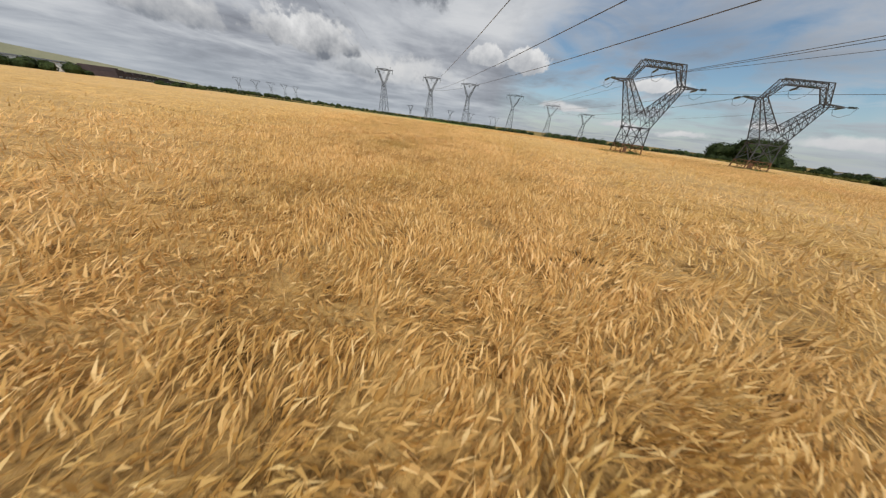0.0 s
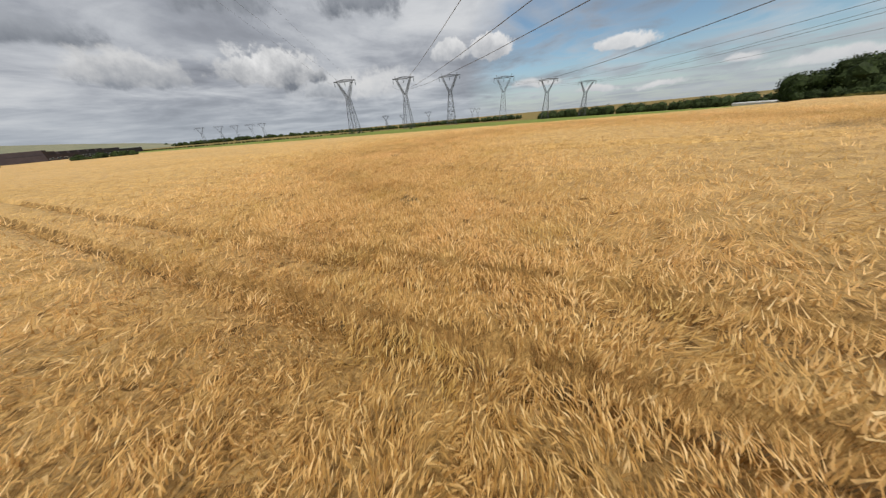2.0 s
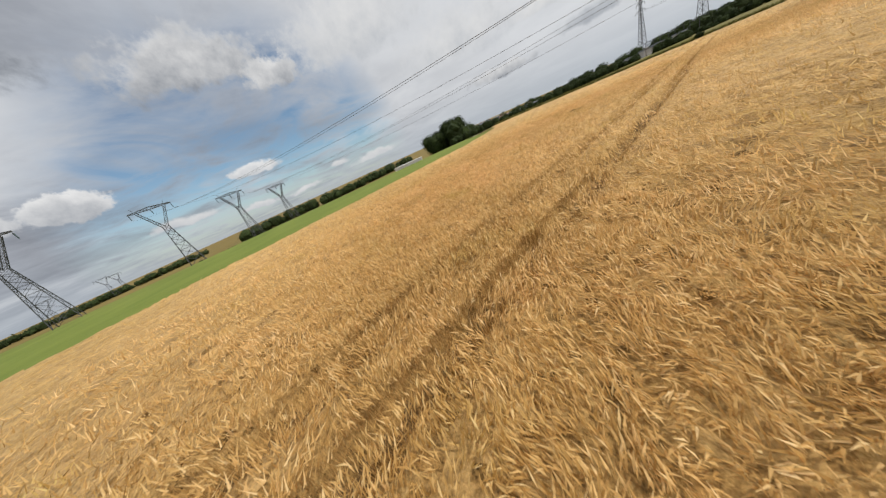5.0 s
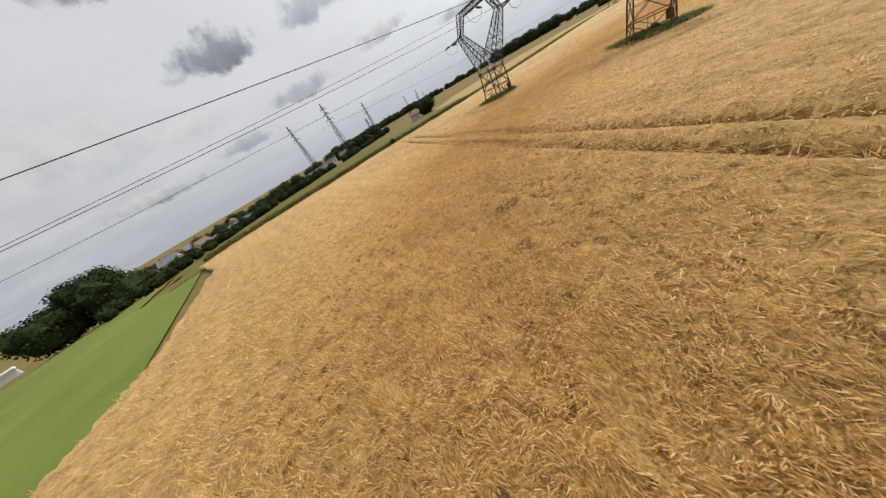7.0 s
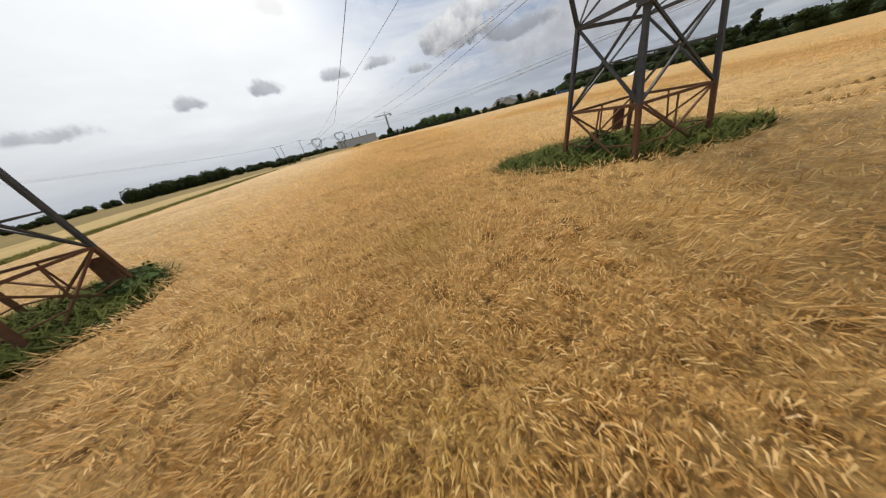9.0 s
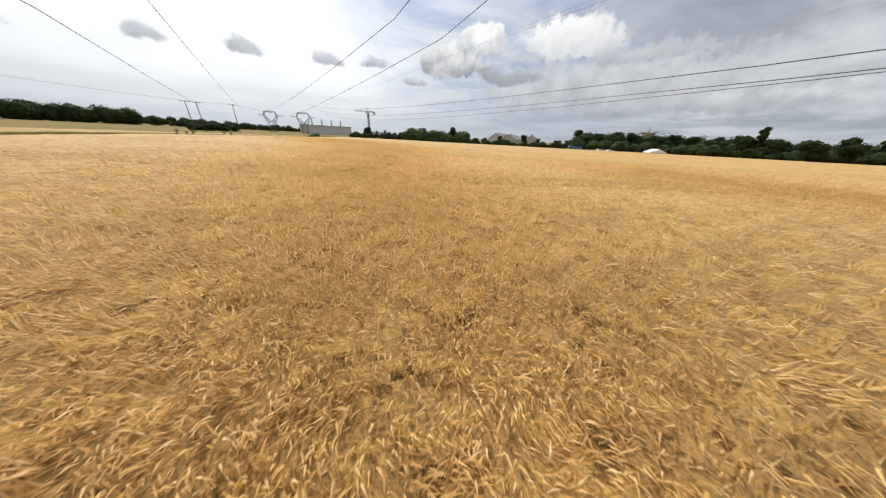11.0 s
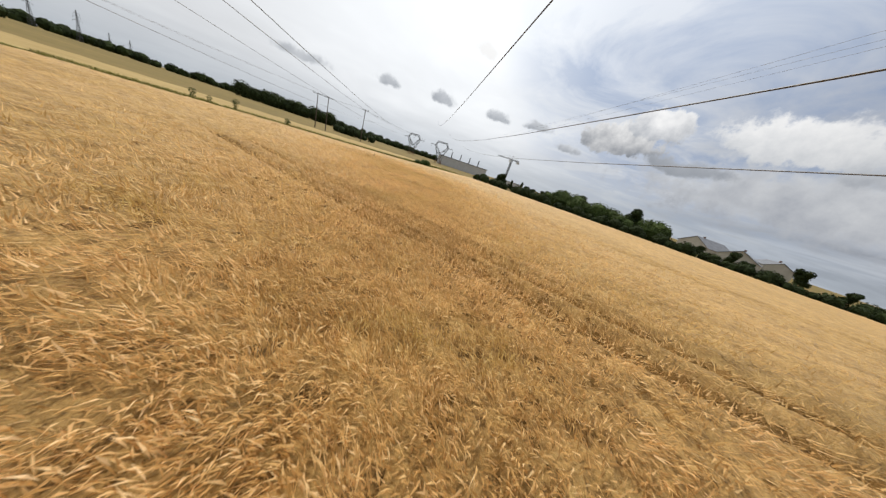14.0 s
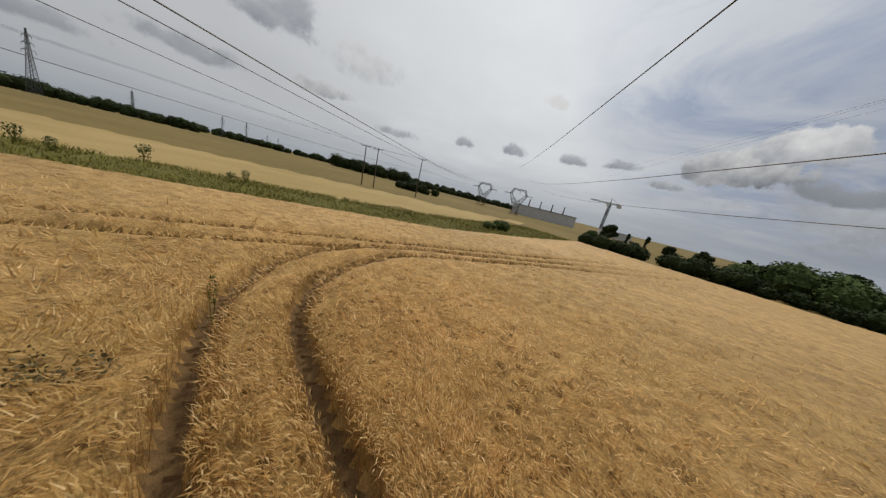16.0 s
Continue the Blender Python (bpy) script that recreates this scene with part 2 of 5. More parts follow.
def canopy_build(t, p):
    at = node(t, "ShaderNodeTexCoord").outputs["Object"]
    # drill rows run with the wheel tracks
    rows = node(t, "ShaderNodeMapping", {"Vector": at, "Rotation": (0, 0, radians(23.5)), "Scale": (0.05, 0.9, 1.0)}).outputs[0]
    big = node(t, "ShaderNodeTexNoise", {"Vector": at, "Scale": 0.07, "Detail": 6.0, "Roughness": 0.6})
    drill = node(t, "ShaderNodeTexNoise", {"Vector": rows, "Scale": 1.0, "Detail": 5.0, "Roughness": 0.65})
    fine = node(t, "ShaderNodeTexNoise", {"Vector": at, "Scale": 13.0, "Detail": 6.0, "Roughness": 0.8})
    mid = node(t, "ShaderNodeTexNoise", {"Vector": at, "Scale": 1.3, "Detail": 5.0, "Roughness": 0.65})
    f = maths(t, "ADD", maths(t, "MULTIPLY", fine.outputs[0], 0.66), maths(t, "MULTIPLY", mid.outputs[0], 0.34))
    # the ramp's dark end paints the shaded gaps between the ears
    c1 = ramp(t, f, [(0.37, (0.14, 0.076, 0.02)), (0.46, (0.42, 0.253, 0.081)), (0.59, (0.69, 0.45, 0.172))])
    c2 = ramp(t, big.outputs[0], [(0.35, (0.88, 0.87, 0.78)), (0.65, (1.05, 1.03, 1.02))])
    c3 = ramp(t, drill.outputs[0], [(0.35, (0.84, 0.83, 0.78)), (0.62, (1.05, 1.04, 1.04))])
    c = node(t, "ShaderNodeVectorMath", {0: c1, 1: c2}, operation="MULTIPLY").outputs[0]
    c = node(t, "ShaderNodeVectorMath", {0: c, 1: c3}, operation="MULTIPLY").outputs[0]
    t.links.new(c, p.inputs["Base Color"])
    p.inputs["Roughness"].default_value = 0.55
    p.inputs["Specular IOR Level"].default_value = 0.2
    p.inputs["Sheen Weight"].default_value, p.inputs["Sheen Roughness"].default_value = 0.12, 0.45       # the awns' silky fuzz
    p.inputs["Sheen Tint"].default_value = (1.0, 0.86, 0.60, 1)
    bn = node(t, "ShaderNodeBump", {"Height": f, "Strength": 0.9, "Distance": 0.14})
    t.links.new(bn.outputs[0], p.inputs["Normal"])


BARLEY = stuff("barley_ear", ear_build)
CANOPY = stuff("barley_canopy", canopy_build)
# stalk brown for track walls, and painted shade between ears near the flight
STALKS_GAP_SHADE = noisy("barley_stalks_gap_shade", (0.07, 0.038, 0.011), (0.42, 0.25, 0.085), 1.8, fine=34.0, bump=0.08, spread=(0.38, 0.62))
STEM = noisy("barley_stem", (0.26, 0.15, 0.045), (0.62, 0.39, 0.145), 6.0, vary=0.5, islands=True)
WEED = noisy("dull_weed", (0.055, 0.046, 0.022), (0.21, 0.165, 0.08), 2.0, vary=0.4, islands=True)
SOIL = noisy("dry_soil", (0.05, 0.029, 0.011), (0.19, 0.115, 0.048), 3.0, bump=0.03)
TREAD = noisy("trodden_straw", (0.09, 0.055, 0.025), (0.30, 0.19, 0.09), 5.0, fine=40.0, bump=0.02)
LAND = noisy("far_land", (0.10, 0.08, 0.020), (0.23, 0.16, 0.05), 0.012, fine=0.4)
GRASS = noisy("meadow_grass", (0.09, 0.13, 0.018), (0.18, 0.21, 0.04), 0.08, fine=6.0, bump=0.05)
VERGE = noisy("verge_grass", (0.06, 0.066, 0.011), (0.18, 0.15, 0.036), 0.5, fine=7.0, bump=0.05)
BLADE = noisy("grass_blade", (0.07, 0.08, 0.012), (0.29, 0.24, 0.055), 0.8, vary=0.35, islands=True)
SEDGE = noisy("rank_grass", (0.04, 0.056, 0.010), (0.14, 0.15, 0.03), 0.8, vary=0.4, islands=True)
PALE = noisy("pale_crop", (0.27, 0.19, 0.068), (0.42, 0.31, 0.13), 0.06, fine=4.0, bump=0.05)
PLOUGH = noisy("bare_field", (0.10, 0.092, 0.028), (0.19, 0.155, 0.055), 0.05, fine=3.0, bump=0.05)
LEAF = noisy("tree_leaf", (0.012, 0.021, 0.006), (0.040, 0.056, 0.016), 0.3, vary=0.7, islands=True)
LEAF2 = noisy("bush_leaf", (0.028, 0.05, 0.011), (0.085, 0.115, 0.032), 0.3, vary=0.7, islands=True)
BARK = noisy("bark", (0.05, 0.04, 0.03), (0.13, 0.10, 0.075), 4.0, bump=0.02)
STEEL = noisy("galvanised_steel", (0.03, 0.032, 0.034), (0.085, 0.088, 0.092), 0.8, rough=0.6, metal=0.3)
RUST = noisy("rusty_steel", (0.09, 0.045, 0.025), (0.20, 0.10, 0.055), 1.5, rough=0.85)
WIRE = noisy("aluminium_wire", (0.05, 0.05, 0.055), (0.10, 0.10, 0.11), 0.2, rough=0.6)
GLASS = noisy("insulator_glass", (0.02, 0.035, 0.035), (0.06, 0.09, 0.09), 4.0, rough=0.25)
WOOD = noisy("pole_wood", (0.06, 0.045, 0.035), (0.14, 0.11, 0.085), 2.0)
CONCRETE = noisy("grey_concrete", (0.50, 0.50, 0.50), (0.66, 0.65, 0.64), 0.4)
# hill grass greyed by distance haze mixed into its colour
HAZY = noisy("hazed_hill_grass", (0.13, 0.14, 0.095), (0.21, 0.20, 0.13), 0.02, fine=0.3)
DARKWALL = noisy("dark_cladding", (0.04, 0.032, 0.034), (0.07, 0.056, 0.058), 0.3)
WHITE = noisy("white_paint", (0.66, 0.66, 0.65), (0.80, 0.80, 0.79), 0.5)
TILE = noisy("roof_tile", (0.16, 0.10, 0.08), (0.28, 0.19, 0.15), 0.8)
SLATE = noisy("grey_roof", (0.13, 0.14, 0.16), (0.25, 0.26, 0.28), 0.6)
RENDERED = noisy("pale_render", (0.42, 0.39, 0.34), (0.58, 0.55, 0.49), 0.5)
PANE = noisy("dark_pane", (0.02, 0.025, 0.03), (0.05, 0.055, 0.06), 1.0, rough=0.15)
BLUE = noisy("blue_paint", (0.02, 0.07, 0.16), (0.04, 0.12, 0.24), 0.6, rough=0.4)
RUBBER = noisy("black_rubber", (0.015, 0.015, 0.015), (0.035, 0.035, 0.035), 3.0)
YELLOW = noisy("crane_paint", (0.03, 0.03, 0.035), (0.08, 0.08, 0.08), 0.6)


# ---- shaping helpers ----


def mesh_of(name, verts, faces, material):
    me = bpy.data.meshes.new(name)
    me.from_pydata(verts, [], faces)
    me.materials.append(material)
    return me


def tri_mesh(name, verts, tris, material, smooth=False):
    """A large mesh from arrays."""
    me = bpy.data.meshes.new(name)
    v, f = np.asarray(verts, np.float32), np.asarray(tris, np.int32)
    n = f.shape[1]
    me.vertices.add(len(v))
    me.vertices.foreach_set("co", v.ravel())
    me.loops.add(f.size)
    me.loops.foreach_set("vertex_index", f.ravel())
    me.polygons.add(len(f))
    me.polygons.foreach_set("loop_start", np.arange(0, f.size, n, dtype=np.int32))
    me.materials.append(material)
    me.polygons.foreach_set("use_smooth", np.full(len(f), smooth))
    me.update(calc_edges=True)
    return me


def base(name, place=(0, 0, 0), turn=0.0, size=1.0, label="", category="", group="", kind=""):
    ob = new(name)
    ob.empty_display_size = 0.3
    ob.location, ob.rotation_euler, ob.scale = place, (0, 0, turn), (size,) * 3
    return tagged(ob, label, category, group, kind)


def part(name, bm, material, parent, label=""):
    me = bpy.data.meshes.new(name)
    bm.to_mesh(me)
    bm.free()
    me.materials.append(material)
    ob = new(name, me)
    ob.parent = parent
    return tagged(ob, label)


def bar(bm, a, b, w, w2=None):
    """A square steel bar from a to b."""
    a, b = Vector(a), Vector(b)
    d = (b - a).normalized()
    s = d.cross(Vector((0, 0, 1)) if abs(d.z) < 0.9 else Vector((1, 0, 0))).normalized()
    u = s.cross(d)
    w2 = w if w2 is None else w2
    ring = []
    for p, r in ((a, w / 2), (b, w2 / 2)):
        ring.append([bm.verts.new(p + s * i * r + u * j * r) for i, j in ((1, 1), (-1, 1), (-1, -1), (1, -1))])
    for k in range(4):
        bm.faces.new((ring[0][k], ring[0][(k + 1) % 4], ring[1][(k + 1) % 4], ring[1][k]))
    bm.faces.new(ring[0][::-1])
    bm.faces.new(ring[1])


def tube(bm, points, radii, sides=6):
    """A round limb or wire through points."""
    rings = []
    pts = [Vector(p) for p in points]
    for i, p in enumerate(pts):
        d = (pts[min(i + 1, len(pts) - 1)] - pts[max(i - 1, 0)]).normalized()
        s = d.cross(Vector((0, 0, 1)) if abs(d.z) < 0.9 else Vector((1, 0, 0))).normalized()
        u = s.cross(d)
        r = radii[i] if isinstance(radii, (list, tuple)) else radii
        rings.append([bm.verts.new(p + (s * math.cos(a) + u * math.sin(a)) * r) for a in [2 * math.pi * k / sides for k in range(sides)]])
    for r0, r1 in zip(rings, rings[1:]):
        for k in range(sides):
            bm.faces.new((r0[k], r0[(k + 1) % sides], r1[(k + 1) % sides], r1[k]))
    bm.faces.new(rings[0][::-1])
    bm.faces.new(rings[-1])


def box(bm, lo, hi, bevel=0.0):
    x0, y0, z0 = lo
    x1, y1, z1 = hi
    m = Matrix.LocRotScale(((x0 + x1) / 2, (y0 + y1) / 2, (z0 + z1) / 2), None, (x1 - x0, y1 - y0, z1 - z0))
    made = bmesh.ops.create_cube(bm, size=1.0, matrix=m)
    if bevel:
        edges = {e for v in made["verts"] for e in v.link_edges}
        bmesh.ops.bevel(bm, geom=list(edges), offset=bevel, segments=1, affect="EDGES")


def prism(bm, outline, y0, y1):
    """An outline in x, z drawn along y."""
    a = [bm.verts.new((x, y0, z)) for x, z in outline]
    b = [bm.verts.new((x, y1, z)) for x, z in outline]
    bm.faces.new(a)
    bm.faces.new(b[::-1])
    n = len(a)
    for k in range(n):
        bm.faces.new((a[k], b[k], b[(k + 1) % n], a[(k + 1) % n]))


def lattice(bm, low, high, panels, w, brace=None):
    """Four chords between two quads of corners, with crossed braces and rings."""
    brace = brace or w * 0.6
    low, high = [Vector(p) for p in low], [Vector(p) for p in high]
    for a, b in zip(low, high):
        bar(bm, a, b, w)
    for i in range(panels):
        f0, f1 = i / panels, (i + 1) / panels
        r0 = [a.lerp(b, f0) for a, b in zip(low, high)]
        r1 = [a.lerp(b, f1) for a, b in zip(low, high)]
        for k in range(4):
            n = (k + 1) % 4
            bar(bm, r0[k], r1[n], brace)
            bar(bm, r0[n], r1[k], brace)
            if i:
                bar(bm, r0[k], r0[n], brace)


def lattice_parts(name, parent, low, high, panels, w, thin, material):
    """A lattice arm whose chords and braces are pieces of their own under its first chord."""
    low, high = [Vector(p) for p in low], [Vector(p) for p in high]
    bm = bmesh.new()
    bar(bm, low[0], high[0], w)
    arm = part(name, bm, material, parent)

    def piece(kind, a, b, width):
        bm = bmesh.new()
        bar(bm, a, b, width)
        part(kind, bm, material, arm)

    for a, b in list(zip(low, high))[1:]:
        piece("chord", a, b, w)
    for i in range(panels):
        r0 = [a.lerp(b, i / panels) for a, b in zip(low, high)]
        r1 = [a.lerp(b, (i + 1) / panels) for a, b in zip(low, high)]
        for k in range(4):
            n = (k + 1) % 4
            piece("brace", r0[k], r1[n], thin)
            piece("brace", r0[n], r1[k], thin)
            if i:
                piece("brace", r0[k], r0[n], thin)


def square(cx, cy, hx, hy, z):
    return [(cx - hx, cy - hy, z), (cx + hx, cy - hy, z), (cx + hx, cy + hy, z), (cx - hx, cy + hy, z)]


# ---- the land ----
CROP = 0.86
TRAM = radians(113.5)                       # heading of the wheel tracks
ALONG = Vector((math.sin(TRAM), math.cos(TRAM)))
ACROSS = Vector((-math.cos(TRAM), math.sin(TRAM)))
GAUGE = 2.1
FIELD = [(-640, 399), (0, 126), (24, 114), (48, 104), (72, 102), (89, 106), (91, 98), (90, 88), (87, 77), (86, 65), (84, 52), (80, 40), (77, 23), (75.5, -5), (76, -40), (75, -68), (66, -82), (59, -89.5), (53, -96.5), (45, -104.5), (36, -122), (26, -147), (-87, -86), (-124, -66), (-640, 213)]
ROUTE = [(0, 0), (-5, 28), (-8, 46), (-13, 66), (-9, 82), (2, 92), (16, 96), (30, 90), (38, 79), (42, 66), (42, 52), (39, 34), (33, 14), (31, -4), (27, -24), (24.5, -42), (28, -60), (31, -70), (35, -80)]


def inside(pts, poly):
    x, y = pts[:, 0], pts[:, 1]
    r = np.zeros(len(pts), bool)
    for (x0, y0), (x1, y1) in zip(poly, poly[1:] + poly[:1]):
        c = (y0 > y) != (y1 > y)
        r ^= c & (x < (x1 - x0) * (y - y0) / ((y1 - y0) or 1e-9) + x0)
    return r


def from_line(pts, line, reach=None):
    """Distance of points to a polyline; past reach it may be left large."""
    a = np.array(line, float)
    d = np.full(len(pts), 1e9)
    near = np.arange(len(pts))
    if reach:
        near = np.nonzero(((pts > a.min(0) - reach) & (pts < a.max(0) + reach)).all(1))[0]
    if len(near):
        q, best = pts[near], d[near]
        for p0, p1 in zip(a[:-1], a[1:]):
            e = p1 - p0
            f = np.clip(((q - p0) @ e) / (e @ e), 0, 1)
            best = np.minimum(best, np.hypot(*(q - p0 - f[:, None] * e).T))
        d[near] = best
    return d


def land_z(x, y):
    """The plain dips gently beyond the field's north-eastern edge."""
    s = np.clip((0.75 * (np.asarray(x) - 62) + 0.66 * (np.asarray(y) - 100) - 25) / 150.0, 0, 1)
    return -6.0 * s * s * (3 - 2 * s)


def lz(x, y):
    return float(land_z(x, y))


def sheet(name, xs, ys, lift, material, label, keep=None, category="ground"):
    """A patch of ground as a grid that follows the land."""
    gx, gy = np.meshgrid(xs, ys, indexing="ij")
    v = np.column_stack([gx.ravel(), gy.ravel(), land_z(gx.ravel(), gy.ravel()) + lift])
    k = len(ys)
    i = (np.arange(len(xs) - 1)[:, None] * k + np.arange(k - 1)).ravel()
    f = np.stack([i, i + k, i + k + 1, i + 1], 1)
    if keep is not None:
        f = f[keep(v[f].mean(1)[:, :2])]
    return tagged(new(name, tri_mesh(name, v, f, material, True)), label, category, kind="structure")


FAR = np.concatenate([[-4500, -2500, -1400, -900], np.arange(-600, 601, 50), [900, 1400, 2500, 4500]])
sheet("ground", FAR, FAR, -0.03, LAND, "flat farmland with green and dry patches to the horizon")
MEADOW = [(-640, 399), (0, 126), (24, 114), (48, 104), (72, 102), (89, 106), (150, 150), (150, 300), (40, 268), (-60, 232), (-330, 330), (-600, 470)]
sheet("meadow", np.arange(-640, 200, 12.0), np.arange(70, 640, 12.0), 0.03, GRASS, "short green meadow beside the barley", lambda p: inside(p, MEADOW))
PALE_FIELD = [(84, 12), (83, -5), (86, -42), (84, -70), (78, -90), (62, -108), (48, -130), (42, -185), (56, -160), (82, -142), (100, -124), (120, -106), (134, -84), (138, -30), (122, 4)]
sheet("pale_field", np.arange(30, 340, 6.0), np.arange(-220, 80, 6.0), 0.05, PALE, "pale yellow ripe crop beyond the grass strip", lambda p: inside(p, PALE_FIELD))
BARE_FIELD = [(112, 82), (86, 38), (84, 13), (200, -8), (250, 60), (230, 130), (150, 130)]
sheet("bare_field", np.arange(80, 260, 4.0), np.arange(-12, 140, 4.0), 0.07, PLOUGH, "brown bare ploughed field", lambda p: inside(p, BARE_FIELD))
ROUGH = [(88, 110), (90, 98), (86, 78), (84, 52), (79, 38), (88, 26), (150, 36), (176, 90), (160, 128)]
sheet("rough_grass", np.arange(76, 180, 4.0), np.arange(24, 132, 4.0), 0.10, VERGE, "rough green grass beyond the barley's corner", lambda p: inside(p, ROUGH))


def verge():
    """The grass strip along the field's eastern edge."""
    mid = [(95.5, 106), (96.5, 96), (95, 86), (92.5, 76), (91.5, 64), (89, 50), (85, 38), (82.4, 23), (80.8, -5), (81.2, -41), (80.4, -69), (71, -84.5), (63, -93.5), (57, -100.5), (49, -108), (41, -125), (32, -152)]
    pts = []
    for a, b in zip(mid, mid[1:]):
        n = max(2, int(math.dist(a, b) / 2.5))
        pts += [(a[0] + (b[0] - a[0]) * k / n, a[1] + (b[1] - a[1]) * k / n) for k in range(n)]
    pts.append(mid[-1])
    v, f = [], []
    for i, p in enumerate(pts):
        q, r = pts[max(i - 1, 0)], pts[min(i + 1, len(pts) - 1)]
        d = Vector((r[0] - q[0], r[1] - q[1])).normalized()
        for k in range(7):
            o = -8.5 + k * 13.7 / 6
            v.append((p[0] + d.y * o, p[1] - d.x * o, 0.09 + (0.28 if 0 < k < 6 else 0.0) * noise.noise((p[0] * 0.3, p[1] * 0.3, k * 0.5)) + (0.16 if 0 < k < 6 else 0)))
    for i in range(len(pts) - 1):
        for k in range(6):
            a = i * 7 + k
            f.append((a, a + 1, a + 8, a + 7))
    tagged(new("verge", mesh_of("verge", v, f, VERGE)), "strip of rough uncut grass between two fields", "grass strip", kind="structure")
    return mid


VERGE_MID = verge()


# ---- wheel tracks and barley ----
def tracks():
    """Centre lines of all wheel tracks as polylines."""
    lines = []
    spans = {-37.0: (-230, 63), -12.6: (-230, 66), 11.0: (-230, 64), 34.3: (-230, 56), 57.6: (-230, 2), 82.8: (-230, 47.5)}
    for s, (u0, u1) in spans.items():
        for g in (-GAUGE / 2, GAUGE / 2):
            c = ACROSS * (s + g)
            lines.append([tuple(c + ALONG * u) for u in np.linspace(u0, u1, 24)])
    # the pair that leaves its line and swings round into the headland
    for s, bend in ((-58.8, [(37.7, -79.7), (40.4, -81.1), (42.3, -82.5), (43.9, -84.9), (44.6, -87.6), (44.0, -91.0), (41.6, -94.6), (38.1, -98.6), (33.6, -104.3), (27.2, -112.5), (11.6, -130.9)]),
                    (-60.9, [(35.0, -80.9), (37.8, -82.1), (40.1, -83.4), (41.5, -85.2), (42.2, -87.8), (41.9, -91.4), (39.4, -95.0), (35.8, -99.3), (31.0, -105.0), (25.0, -112.0), (9.8, -129.5)])):
        u1 = Vector(bend[0]).dot(ALONG) - 6
        c = ACROSS * s
        lines.append([tuple(c + ALONG * u) for u in np.linspace(-230, u1, 20)])
        lines.append([tuple(c + ALONG * u1)] + bend)
    # the headland pair along the eastern edge
    lines.append([(60, -40), (58.5, -64), (53.1, -80.3), (49.0, -86.5), (45.0, -92.0), (38.0, -101), (24, -120)])
    lines.append([(58, -40), (56.4, -63), (51.0, -79.6), (47.4, -85.0), (44.4, -89.5)])
    return lines


TRACKS = tracks()
TURN, DEEP = [TRACKS[13], TRACKS[15]], TRACKS[10:12]
HOLES = [((31.8, 50.4), 5.2, 3.0), ((53.6, 50.0), 3.9, 3.4)]     # grass patches under the pylons


def track_distance(pts):
    """Distance of points to the nearest wheel track's centre line, and to the grass patches."""
    d = np.full(len(pts), 1e9)
    for k, line in enumerate(TRACKS):
        # some pairs are worn wider than others
        narrow = 0.03 if line in TURN else (0.08, 0.12, 0.09, 0.15, 0.06, 0.10)[k // 2] if k < 12 else 0.07
        d = np.minimum(d, from_line(pts, line, 8.0) + narrow)
    return d


def in_patch(pts):
    r = np.zeros(len(pts), bool)
    c, s = math.cos(TRAM), math.sin(TRAM)
    for (x, y), a, b in HOLES:
        u = (pts[:, 0] - x) * ALONG.x + (pts[:, 1] - y) * ALONG.y
        w = (pts[:, 0] - x) * ACROSS.x + (pts[:, 1] - y) * ACROSS.y
        r |= (u / a) ** 2 + (w / b) ** 2 < 1
    return r


def lumps(pts, span, seed):
    """Smooth random swells between 0 and 1, one to each span of metres."""
    table = np.random.default_rng(seed).uniform(0, 1, (256, 256))
    q = pts[:, :2] / span + 1000.5
    i = np.floor(q).astype(int)
    f = q - i
    f = f * f * (3 - 2 * f)
    i, j = i % 256, (i + 1) % 256
    low = table[i[:, 0], i[:, 1]] * (1 - f[:, 0]) + table[j[:, 0], i[:, 1]] * f[:, 0]
    high = table[i[:, 0], j[:, 1]] * (1 - f[:, 0]) + table[j[:, 0], j[:, 1]] * f[:, 0]
    return low * (1 - f[:, 1]) + high * f[:, 1]


